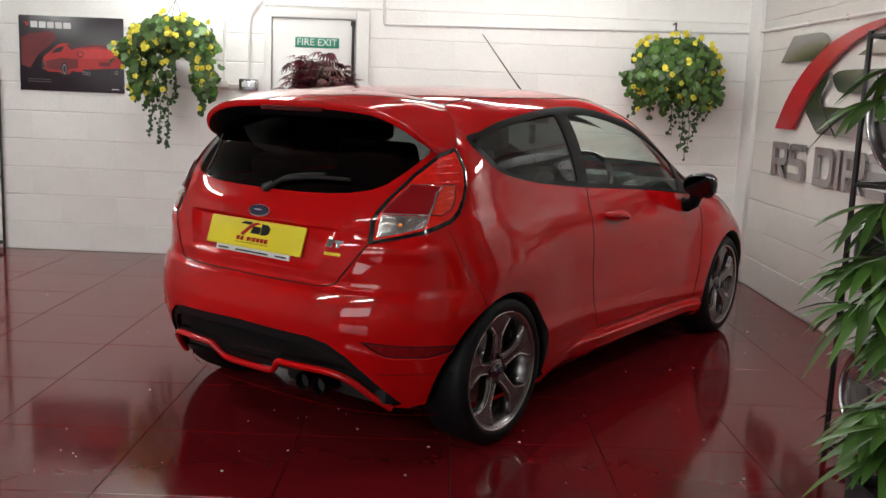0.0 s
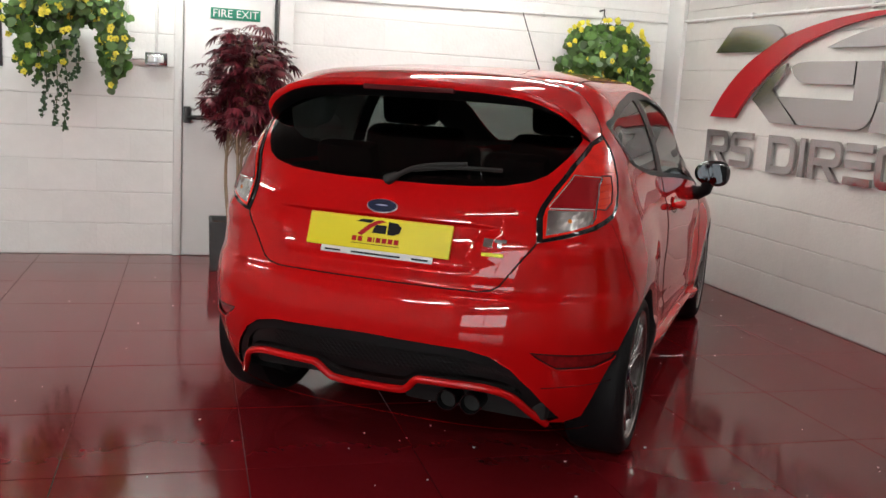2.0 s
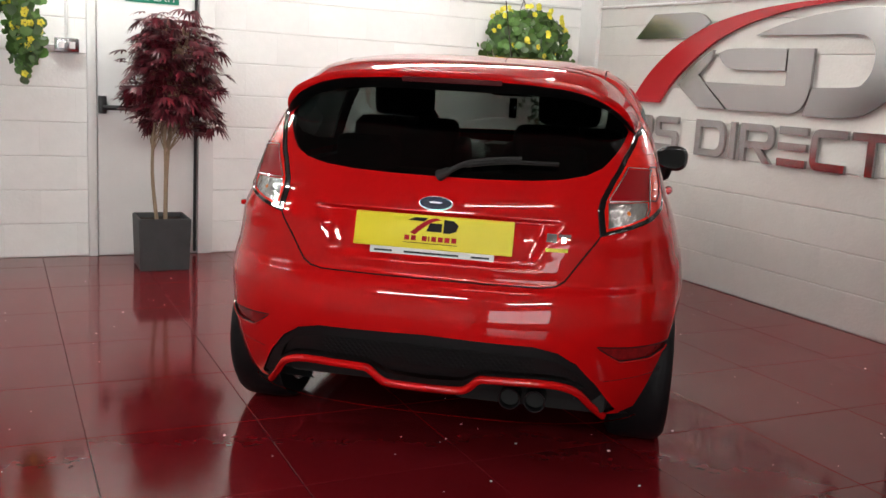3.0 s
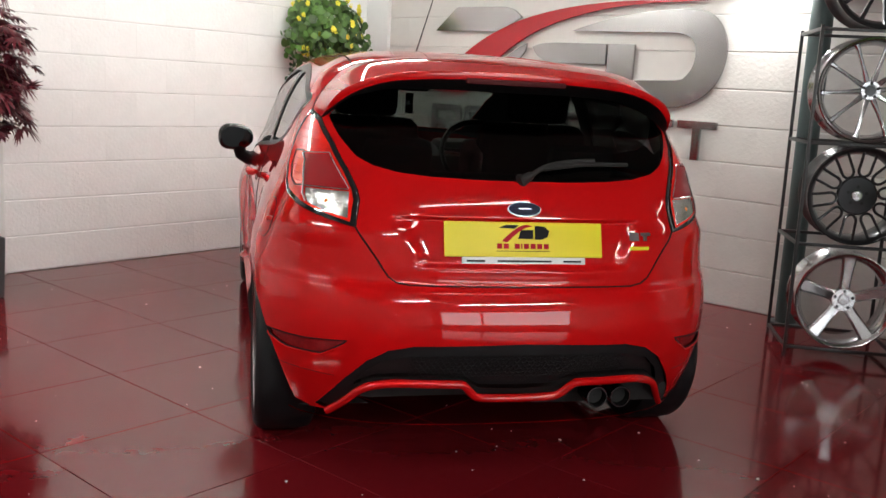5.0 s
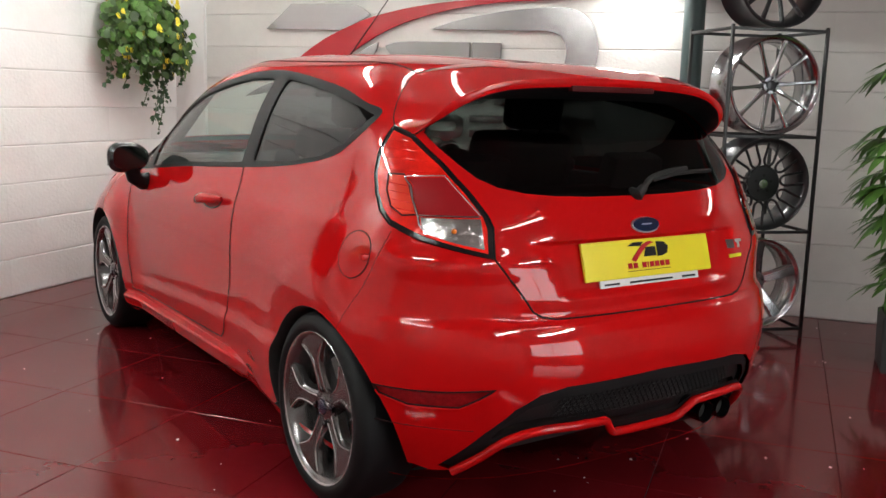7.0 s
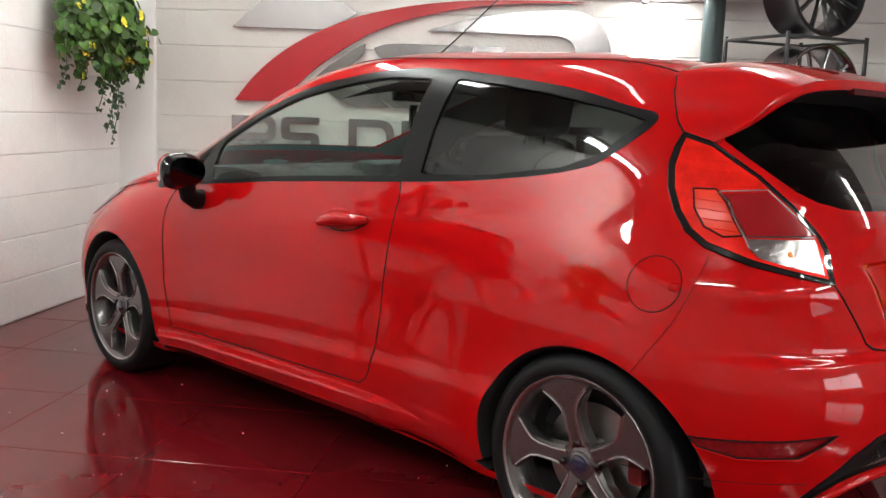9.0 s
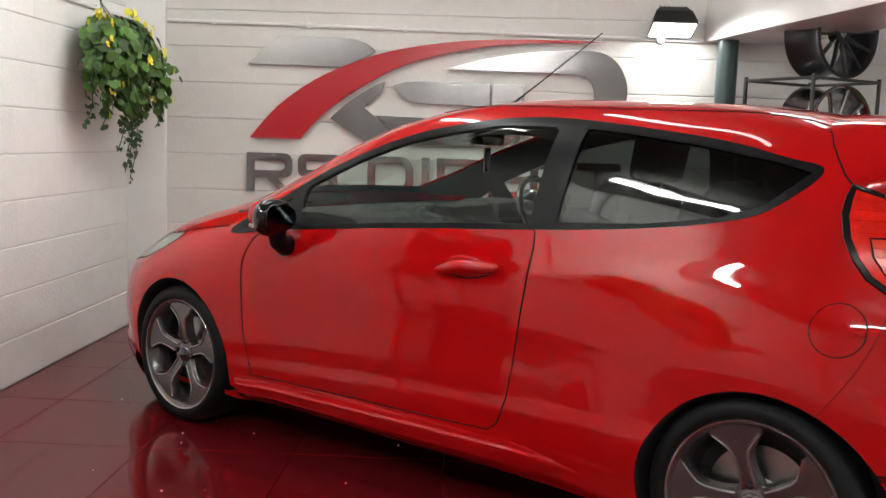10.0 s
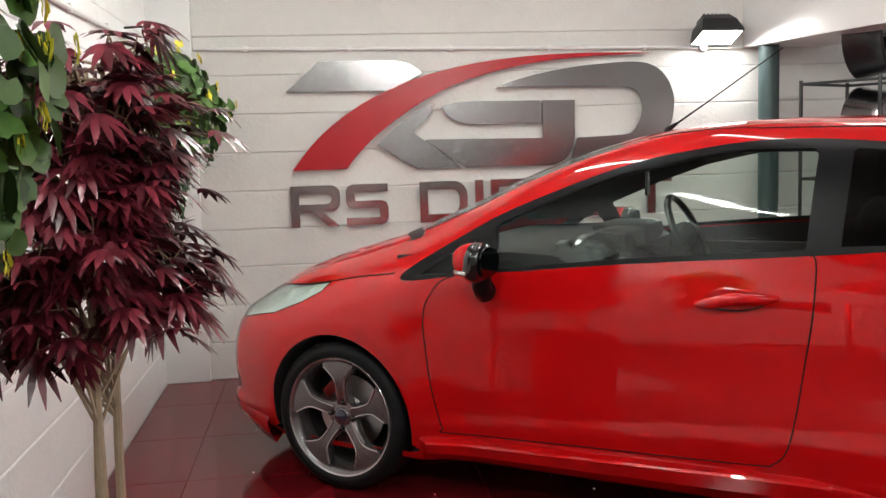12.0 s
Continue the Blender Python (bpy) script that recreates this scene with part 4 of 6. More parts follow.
badge = oval("rear_badge", 0.0, 0.916, 0.056, 0.0225, 0.007, M_SATIN, 0.0, car, "oval chrome and blue badge")
oval("badge_centre", 0.0, 0.916, 0.0525, 0.0198, 0.004, M_BADGE, 0.0055, badge)
oval("badge_script", 0.0, 0.916, 0.022, 0.0022, 0.001, M_SATIN, 0.0097, badge)
sy = on_body([at_rear(0.40, 0.835)], 1, 0.002)[0].y
for x0, x1, z0, z1, mt in ((0.366, 0.398, 0.822, 0.848, M_CHROME), (0.404, 0.442, 0.838, 0.848, M_CHROME), (0.414, 0.428, 0.822, 0.838, M_CHROME), (0.366, 0.436, 0.792, 0.803, M_PLATE)):
    bm = bmesh.new()
    add_prism(bm, [(x0, z0), (x1, z0), (x1, z1), (x0, z1)], 0.003, lambda a, b, h: Vector((a, on_body([at_rear(a, b)], 1, 0.001)[0].y - h, b - 0.021)), 0.001)
    part("model_badge", bm, mt, car, "small chrome model badge" if mt is M_CHROME else "small yellow model badge")
bm = bmesh.new()
wy = lambda x, z: on_body([at_rear(x, z)], 1, 0.016)[0]
add_tube(bm, [wy(0.0, 0.994) + Vector((0, 0.03, 0)), wy(0.0, 0.994), wy(0.03, 1.012)], [0.02, 0.019, 0.014], 10)
add_tube(bm, smooth_path([wy(0.02, 1.004), wy(0.08, 1.036), wy(0.16, 1.052), wy(0.26, 1.06)], 5), 0.009, 8)
add_tube(bm, smooth_path([wy(0.08, 1.030), wy(0.22, 1.048), wy(0.38, 1.052)], 5), 0.007, 6)
part("rear_wiper", bm, M_WIPER, car, "black rear wiper arm")

# ---- handles, mirrors, aerial ----
for s in (1, -1):
    uv = at_side(0.975, 0.848)
    q, nn = on_body([uv], s, 0)[0], normal(np.array([uv[0]]), np.array([uv[1]]))[0]
    root = lathe("handle_cup", [(0.0, 0.001), (0.001, 0.05), (0.004, 0.058), (0.006, 0.062)], M_PAINT, car, 32)
    root.matrix_basis = Matrix.Translation(q + Vector((s * 0.0, 0, 0))) @ pose(0, 0, 0, 7 * s, 0, 0 if s > 0 else 180) @ Matrix.Diagonal((-0.6, 1.45, 0.55, 1)) @ Matrix.Translation((-0.006, 0, 0))
    bm = bmesh.new()
    pts = [Vector((0.012 + 0.028 * math.sin(math.pi * k / 12) ** 0.6, -0.125 + 0.25 * k / 12, -0.004 * math.cos(math.pi * k / 6))) for k in range(13)]
    rad = [0.008 + 0.010 * math.sin(math.pi * k / 12) ** 0.5 for k in range(13)]
    add_tube(bm, pts, rad, 12)
    h = part("door_handle", bm, M_PAINT, car, "red pull door handle")
    h.matrix_basis = Matrix.Translation(q + Vector((0, 0, 0))) @ pose(0, 0, 0, -7, 0, 0) @ Matrix.Diagonal((s * 1.05, 1, 1.15, 1))
    ring = [(0.975 + 0.098 * math.cos(a), 0.848 + 0.036 * math.sin(a) - 0.008 * math.cos(a)) for a in [math.pi * (1.02 + 0.96 * k / 16) for k in range(17)]]
    tube("handle_shadow_gap", on_body([at_side(y, z) for y, z in ring], s, 0.0), 0.0026, M_SEAM, car, 6)
    # mirror: red shell ahead, black rim and foot, glass behind
    def shell(cx, cy, cz, rx, ry_front, ry_back, rz, cut=None):
        bm = bmesh.new()
        r = bmesh.ops.create_uvsphere(bm, u_segments=28, v_segments=18, radius=1.0)
        for v in r["verts"]:
            x, y, z = v.co
            z = z if cut is None else max(z, cut)
            v.co = Vector((s * (cx + rx * math.copysign(abs(x) ** 0.8, x)), cy + (ry_front if y > 0 else ry_back) * y, cz + rz * (1 + 0.16 * x) * math.copysign(abs(z) ** 0.82, z)))
        if s < 0:
            bmesh.ops.reverse_faces(bm, faces=bm.faces)
        return bm

    mir = part("door_mirror", shell(0.868, 1.818, 0.943, 0.093, 0.066, 0.034, 0.069), M_GLOSSBLACK, car, "door mirror with red cap and black rim")
    part("mirror_cap", shell(0.868, 1.834, 0.950, 0.088, 0.080, 0.0, 0.061, -0.42), M_PAINT, mir, "red mirror cap")
    part("indicator_lens", shell(0.874, 1.834, 0.912, 0.082, 0.078, 0.0, 0.018), M_LAMPCLEAR, mir, "clear side indicator")
    bm = bmesh.new()
    outline = [(0.868 + 0.074 * math.copysign(abs(math.cos(a)) ** 0.8, math.cos(a)), 0.948 + 0.052 * (1 + 0.16 * math.cos(a)) * math.copysign(abs(math.sin(a)) ** 0.82, math.sin(a))) for a in [2 * math.pi * k / 40 for k in range(40)]]
    add_prism(bm, outline, 0.004, lambda a, b, hh: Vector((s * a, 1.7860 - hh, b - 0.005)))
    part("mirror_glass", bm, M_MIRROR, mir, "reflective mirror glass")
    bm = bmesh.new()
    add_tube(bm, [Vector((s * 0.755, 1.846, 0.832)), Vector((s * 0.80, 1.841, 0.828)), Vector((s * 0.84, 1.831, 0.850)), Vector((s * 0.852, 1.826, 0.900))], [0.040, 0.038, 0.034, 0.036], 14)
    part("mirror_foot", bm, M_TRIMBLACK, mir)
bm = bmesh.new()
add_tube(bm, [(0.0, 1.40, 1.365), (0.0, 1.39, 1.386), (0.0, 1.355, 1.408)], [0.016, 0.013, 0.006], 10)
add_tube(bm, [(0.0, 1.355, 1.408), (0.0, 1.24, 1.483), (0, 0.955, 1.675)], [0.0045, 0.003, 0.0022], 6)
part("roof_aerial", bm, M_TRIMBLACK, car, "thin black roof aerial")

# ---- cabin ----
box("cabin_floor", (-0.68, -0.36, 0.30), (0.68, 2.1, 0.34), M_CABIN, car, 0.01)
box("tailgate_lining", (-0.60, -0.40, 0.34), (0.60, -0.34, 0.93), M_CABIN, car, 0.01)
box("bulkhead", (-0.62, 2.05, 0.34), (0.62, 2.12, 0.85), M_CABIN, car, 0.01)
for s in (-1, 1):
    box("door_card", (min(s * 0.655, s * 0.695), -0.34, 0.34), (max(s * 0.655, s * 0.695), 2.0, 0.87), M_CABIN, car, 0.012)
    box("rear_side_lining", (min(s * 0.60, s * 0.66), -0.30, 0.80), (max(s * 0.60, s * 0.66), 0.62, 0.965), M_CABIN, car, 0.02)
box("parcel_shelf", (-0.55, -0.36, 0.925), (0.55, -0.02, 0.945), M_CABIN, car, 0.006, "dark parcel shelf")
bm = bmesh.new()
prof = [(1.62, 0.70), (1.56, 0.80), (1.55, 0.90), (1.62, 0.945), (1.80, 0.955), (2.05, 0.94), (2.28, 0.93), (2.30, 0.70)]
for s0, s1 in ((-0.66, 0.66),):
    add_prism(bm, prof, s1 - s0, lambda a, b, h: Vector((s0 + h, a, b)), 0.02)
add_box(bm, (0.20, 1.54, 0.90), (0.52, 1.80, 0.985), 0.04)
add_box(bm, (-0.15, 1.52, 0.66), (0.15, 1.70, 0.985), 0.04)
part("dashboard", bm, M_DASH, car, "dark moulded dashboard")
bm = bmesh.new()
ring = [Vector((0.36 + 0.182 * math.cos(a), 1.395 + 0.08 * math.sin(a), 0.925 + 0.165 * math.sin(a))) for a in [2 * math.pi * k / 40 for k in range(40)]]
add_tube(bm, ring, 0.016, 10, True)
for a in (0.1, math.pi - 0.1, -math.pi / 2):
    add_tube(bm, [Vector((0.36, 1.42, 0.92)), Vector((0.36 + 0.175 * math.cos(a), 1.395 + 0.08 * math.sin(a), 0.925 + 0.155 * math.sin(a)))], [0.03, 0.014], 8)
r = bmesh.ops.create_uvsphere(bm, u_segments=16, v_segments=10, radius=0.065)
bmesh.ops.translate(bm, vec=(0.36, 1.41, 0.92), verts=r["verts"])
part("steering_wheel", bm, M_GLOSSBLACK, car, "black three-spoke steering wheel")


def seat(x, y, rear=False):
    m = Matrix.Translation((x, y, 0))
    root = box("seat", (-0.25, 0.0, 0.36), (0.25, 0.52, 0.56), M_FABRIC, car, 0.06, "dark fabric bucket seat", m)
    bm = bmesh.new()
    add_box(bm, (-0.235, -0.06, 0.0), (0.235, 0.07, 0.62), 0.055, m @ pose(0, 0.02, 0.52, 14, 0, 0), 3)
    for s in (-1, 1):
        add_box(bm, (s * 0.235 - 0.045, -0.05, 0.08), (s * 0.235 + 0.045, 0.13, 0.52), 0.04, m @ pose(0, 0.02, 0.52, 14, 0, 0), 3)
    part("backrest", bm, M_FABRIC, root)
    bm = bmesh.new()
    add_box(bm, (-0.13, -0.05, 0.0), (0.13, 0.05, 0.20), 0.045, m @ pose(0, -0.165, 1.135, 10, 0, 0), 3)
    for s in (-1, 1):
        add_tube(bm, [m @ Vector((s * 0.05, -0.16, 1.10)), m @ Vector((s * 0.05, -0.18, 1.18))], 0.007, 6)
    part("headrest", bm, M_FABRIC, root)


seat(0.36, 0.62)
seat(-0.36, 0.70)
bm = bmesh.new()
add_box(bm, (-0.58, -0.02, 0.36), (0.58, 0.46, 0.55), 0.06)
add_box(bm, (-0.58, -0.05, 0.0), (0.58, 0.06, 0.48), 0.05, pose(0, 0.02, 0.50, 16, 0, 0))
for x in (-0.34, 0.34):
    add_box(bm, (x - 0.12, -0.04, 0.0), (x + 0.12, 0.05, 0.12), 0.035, pose(0, -0.12, 0.96, 16, 0, 0))
part("rear_bench", bm, M_FABRIC, car, "dark fabric rear bench")
bm = bmesh.new()
add_box(bm, (-0.11, 1.46, 1.235), (0.11, 1.49, 1.30), 0.012)
add_box(bm, (-0.012, 1.475, 1.12), (0.03, 1.485, 1.225), 0.004)
add_tube(bm, [(0, 1.48, 1.29), (0, 1.56, 1.33)], 0.012, 8)
part("interior_mirror", bm, M_GLOSSBLACK, car, "black interior mirror with hanging tag")
# crumpled clear film over the passenger seat
rng_film = random.Random(8)
for x0 in (-0.36,):
    bm = bmesh.new()
    line = [(1.66, 0.965), (1.58, 0.975), (1.48, 0.94), (1.38, 0.91), (1.28, 0.80), (1.10, 0.64), (0.92, 0.62), (0.76, 0.66), (0.70, 0.80)]
    fine = smooth_path([(0, y, z) for y, z in line], 5)
    rows = []
    for i, q in enumerate(fine):
        rows.append([bm.verts.new((x0 - 0.25 + 0.5 * k / 14 + rng_film.uniform(-0.012, 0.012), q.y + rng_film.uniform(-0.022, 0.022), q.z + rng_film.uniform(-0.022, 0.022))) for k in range(15)])
    for a, b in zip(rows, rows[1:]):
        for k in range(14):
            bm.faces.new((a[k], a[k + 1], b[k + 1], b[k]))
    film_ob = part("seat_cover", bm, M_FILM, car, "crumpled clear plastic seat cover", smooth=False)
    film_ob.visible_shadow = False
# headlining under the roof
bm = bmesh.new()
grid = []
for i in range(9):
    y = -0.06 + 1.40 * i / 8
    grid.append([bm.verts.new((0.50 * (j - 4) / 4, y, 1.375 - 0.05 * ((j - 4) / 4) ** 2 - 0.11 * ((y - 0.65) / 0.75) ** 2)) for j in range(9)])
for i in range(8):
    for j in range(8):
        bm.faces.new((grid[i][j], grid[i][j + 1], grid[i + 1][j + 1], grid[i + 1][j]))
part("headlining", bm, M_CABIN, car)


# ---- wheels ----
def plan_spokes(bm, count, outline, x_face, thick, dish, turn=0.0, bevel=0.004):
    """Spokes cut from a plate: outline of (radius, half width); the face lies further in towards the hub."""
    for k in range(count):
        a = 2 * math.pi * k / count + turn
        ca, sa = math.cos(a), math.sin(a)
        rows = []
        for r, h in outline:
            xf = x_face - dish(r)
            th = thick(r) if callable(thick) else thick
            ch = min(bevel * 2.5, h * 0.45)
            ring = [(-h, xf - th), (-h, xf - ch), (-h + ch, xf), (h - ch, xf), (h, xf - ch), (h, xf - th)]
            rows.append([bm.verts.new((x, r * ca - t * sa, r * sa + t * ca)) for t, x in ring])
        for p, q in zip(rows, rows[1:]):
            for i in range(6):
                bm.faces.new((p[i], p[(i + 1) % 6], q[(i + 1) % 6], q[i]))
        bm.faces.new(rows[0][::-1])
        bm.faces.new(rows[-1])


def car_wheel(side, y):
    x = 0.800
    m = pose(side * x, y, HUB_Z, {(-1, True): 18, (-1, False): 33}.get((side, y > 1), 24), 0, 0 if side > 0 else 180)
    wheel = lathe("wheel", [(0.006, 0.236), (0.010, 0.240), (0.012, 0.236), (0.004, 0.224), (-0.014, 0.214), (-0.05, 0.198), (-0.12, 0.190), (-0.175, 0.200), (-0.19, 0.222)], M_ALLOY, car, 64, label="grey five-spoke alloy wheel with low-profile tyre")
    wheel.matrix_basis = m
    lathe("tyre", [(0.004, 0.236), (0.014, 0.242), (0.019, 0.254), (0.016, 0.272), (0.004, 0.288), (-0.012, 0.2965), (-0.04, 0.298), (-0.15, 0.298), (-0.18, 0.290), (-0.195, 0.26), (-0.19, 0.224)], M_RUBBER, wheel, 72, label="black low-profile tyre")
    bm = bmesh.new()
    plan_spokes(bm, 5, [(0.030, 0.036), (0.060, 0.030), (0.090, 0.024), (0.130, 0.025), (0.152, 0.031), (0.176, 0.052), (0.200, 0.080), (0.228, 0.090)], 0.002, lambda r: 0.050 - 0.08 * r, lambda r: 0.030 * max(0.0, 1 - r / 0.24) ** 1.5, 0.0, 0.005)
    part("spokes", bm, M_ALLOY, wheel)
    # a raised rib with two arms on every spoke
    bm = bmesh.new()
    for k in range(5):
        a = 2 * math.pi * k / 5
        ca, sa = math.cos(a), math.sin(a)
        for sg in (-1, 1):
            line = []
            for r, t in ((0.050, 0.019), (0.090, 0.0165), (0.130, 0.018), (0.152, 0.024), (0.176, 0.044), (0.198, 0.068)):
                line.append(Vector((0.0025 - 0.030 * max(0.0, 1 - r / 0.24) ** 1.5, r * ca - sg * t * sa, r * sa + sg * t * ca)))
            add_tube(bm, line, 0.0042, 6)
    part("spoke_ribs", bm, M_ALLOYEDGE, wheel)
    lathe("rim_lip", [(0.004, 0.228), (0.011, 0.233), (0.013, 0.238), (0.010, 0.241)], M_ALLOYEDGE, wheel, 64)
    lathe("hub", [(-0.022, 0.062), (-0.022, 0.050), (-0.018, 0.034), (-0.014, 0.032), (-0.012, 0.028), (-0.010, 0.001)], M_ALLOY, wheel, 32)
    lathe("centre_cap", [(-0.012, 0.025), (-0.007, 0.023), (-0.005, 0.018), (-0.005, 0.001)], M_BADGE, wheel, 28, label="dark blue centre cap")
    for k in range(4):
        a = math.pi / 4 + k * math.pi / 2 + 0.35
        nut = lathe("wheel_nut", [(-0.022, 0.011), (-0.010, 0.010), (-0.008, 0.006), (-0.0078, 0.0005)], M_DARKCHROME, wheel, 12)
        nut.matrix_basis = Matrix.Translation((0, 0.054 * math.cos(a), 0.054 * math.sin(a)))
    lathe("brake_disc", [(-0.085, 0.150), (-0.085, 0.060), (-0.065, 0.058), (-0.065, 0.001)], M_DISC, wheel, 48)
    cal = box("brake_caliper", (-0.12, 0.105, -0.045), (-0.075, 0.150, 0.045), M_CALIPER, wheel, 0.012, "red brake caliper")
    cal.matrix_basis = pose(0, 0, 0, {(1, True): 16, (1, False): 160, (-1, True): 116, (-1, False): -30}[(side, y > 1)], 0, 0)
    lathe("barrel_back", [(-0.13, 0.195), (-0.132, 0.001)], M_UNDER, wheel, 32)


for s in (1, -1):
    for y in (0.0, BASE):
        car_wheel(s, y)

# ---- sign on the east wall ----
def wall_plate(name, outline, mat, parent, depth=0.022, stand=0.014, label=""):
    bm = bmesh.new()
    add_prism(bm, outline, depth, lambda a, b, h: Vector((SIGN - stand - h, a, b)))
    return part(name, bm, mat, parent, label, angle=30)


def bend(pts, steps=5):
    return [(p.x, p.y) for p in smooth_path([(a, b, 0) for a, b in pts], steps)]


emblem = empty("wall_emblem", pose(0, 0, 0))
tagged(emblem, "large brushed steel and red emblem on the block wall", "wall sign")
wall_plate("steel_bar", [(2.679, 1.690), (2.481, 1.862)] + bend([(2.034, 1.860), (1.955, 1.840), (1.892, 1.799), (1.880, 1.783)]) + [(2.071, 1.684)], M_STEEL, emblem)
outer = bend([(2.662, 1.232), (2.535, 1.385), (2.388, 1.514), (2.214, 1.625), (2.026, 1.710), (1.853, 1.771), (1.637, 1.820), (1.397, 1.856), (1.122, 1.877), (0.848, 1.883), (0.624, 1.881), (0.457, 1.876)], 4)
inner = bend([(0.625, 1.870), (0.905, 1.860), (1.179, 1.833), (1.398, 1.792), (1.613, 1.735), (1.802, 1.658), (1.992, 1.546), (2.155, 1.428), (2.262, 1.328), (2.345, 1.232)], 4)
wall_plate("red_arc", outer + inner, M_REDSIGN, emblem, 0.024, 0.018, "wide red curved arc")
wall_plate("steel_leg", [(2.157, 1.368), (1.924, 1.219), (1.655, 1.217), (1.949, 1.440)] + bend([(1.949, 1.440), (1.875, 1.500), (1.833, 1.545), (1.818, 1.604)])[1:] + bend([(1.818, 1.604), (1.912, 1.559), (2.049, 1.465), (2.157, 1.368)])[1:-1], M_STEEL, emblem)
wall_plate("steel_hook", [(1.163, 1.606), (1.163, 1.470)] + bend([(1.594, 1.475), (1.661, 1.487), (1.728, 1.529), (1.766, 1.580)]) + [(1.690, 1.604), (1.578, 1.611)], M_STEEL, emblem)
wall_plate("steel_hook", [(1.148, 1.606), (0.950, 1.604)] + bend([(0.952, 1.392), (0.968, 1.314), (1.011, 1.250), (1.082, 1.214)]) + [(1.629, 1.216), (1.879, 1.391), (1.148, 1.380)], M_STEEL, emblem)
d_out = bend([(1.440, 1.690), (1.236, 1.750), (0.960, 1.800), (0.739, 1.820), (0.560, 1.826), (0.450, 1.800), (0.374, 1.738), (0.330, 1.650), (0.318, 1.570), (0.340, 1.440), (0.405, 1.330), (0.517, 1.252), (0.649, 1.213), (0.990, 1.206)], 4)
d_in = bend([(0.934, 1.376), (0.640, 1.386), (0.575, 1.412), (0.532, 1.475), (0.520, 1.560), (0.545, 1.632), (0.590, 1.664), (0.655, 1.680)], 4)
wall_plate("steel_bow", d_out + d_in, M_STEEL, emblem)

lower = empty("wall_lettering", pose(0, 0, 0))
tagged(lower, "row of brushed steel blocks under the emblem", "wall sign")
LOW, HIGH, STROKE = 0.895, 1.139, 0.050


def block(*outline):
    wall_plate("steel_block", list(outline), M_STEEL, lower)


def rounded(y0, y1, z0, z1, r):
    """The rounded far side of a block, from its top to its foot; y1 is the far edge."""
    return [(y0, z1)] + [(y1 + r - r * math.sin(a), z1 - r + r * math.cos(a)) for a in [k * math.pi / 10 for k in range(6)]] + [(y1 + r - r * math.cos(a), z0 + r - r * math.sin(a)) for a in [k * math.pi / 10 for k in range(6)]] + [(y0, z0)]


def bow_block(y0, y1, z0, z1, r, stroke):
    """A flat ring open towards y0: the outer bow and, back along it, the inner bow."""
    block(*(rounded(y0, y1, z0, z1, r) + rounded(y0, y1 + stroke, z0 + stroke, z1 - stroke, r * 0.6)[::-1]))


def stem(y0, z0=LOW, z1=HIGH, w=STROKE):
    block((y0, z0), (y0 - w, z0), (y0 - w, z1), (y0, z1))


def block_with_leg(y0, y1):
    stem(y0)
    mid = LOW + 0.088
    bow_block(y0 - STROKE - 0.0005, y1, mid, HIGH, 0.055, 0.046)
    block((y0 - 0.125, mid - 0.0005), (y0 - 0.190, mid - 0.0005), (y1 + 0.004, LOW), (y1 + 0.072, LOW))


def block_with_turns(y0, y1):
    mid = (LOW + HIGH) / 2
    block((y1, HIGH), (y0 - 0.04, HIGH), (y0 - 0.012, HIGH - 0.012), (y0, HIGH - 0.04), (y0, mid + 0.016), (y0 - 0.012, mid - 0.012), (y0 - 0.04, mid - 0.024), (y1 + 0.055, mid - 0.024), (y1 + 0.050, LOW + 0.046), (y0, LOW + 0.046),
          (y0, LOW), (y1 + 0.04, LOW), (y1 + 0.012, LOW + 0.012), (y1, LOW + 0.04), (y1, mid - 0.016), (y1 + 0.012, mid + 0.012), (y1 + 0.04, mid + 0.024), (y0 - 0.055, mid + 0.024), (y0 - 0.050, HIGH - 0.046), (y1, HIGH - 0.046))


block_with_leg(2.682, 2.392)
block_with_turns(2.357, 2.106)
stem(1.915)
bow_block(1.915 - STROKE - 0.0005, 1.625, LOW, HIGH, 0.085, 0.048)
stem(1.577)
block_with_leg(1.480, 1.192)
for c in (LOW, (LOW + HIGH - 0.048) / 2, HIGH - 0.048):
    stem(1.150, c, c + 0.048, 0.225)
block((0.635, HIGH), (0.840, HIGH), (0.875, HIGH - 0.015), (0.893, HIGH - 0.05), (0.893, LOW + 0.05), (0.875, LOW + 0.015), (0.840, LOW), (0.635, LOW), (0.635, LOW + 0.048), (0.835, LOW + 0.048), (0.843, LOW + 0.056), (0.843, HIGH - 0.056), (0.835, HIGH - 0.048), (0.635, HIGH - 0.048))
stem(0.600, HIGH - 0.048, HIGH, 0.265)
stem(0.493, LOW, HIGH - 0.0485, 0.052)

# ---- column, beam, floodlight, pipes ----
bm = bmesh.new()
add_tube(bm, [(2.683, -0.257, 0.0), (2.683, -0.257, 1.899)], 0.062, 32)
add_tube(bm, [(2.683, -0.257, 0.0), (2.683, -0.257, 0.012)], 0.095, 32)
tagged(part("column", bm, M_COLUMN), "round dark green steel column", "column", kind="structure")
bm = bmesh.new()
add_box(bm, (0, 0, 1.900), (1.9, 0.55, CEIL - 0.002), 0.006, Matrix.Translation((SIGN - 0.004, -0.140, 0)) @ pose(0, 0, 0, 0, 0, 180 + 12))
tagged(part("beam", bm, M_TRIM), "white boxed-in ceiling beam", "beam", kind="structure")

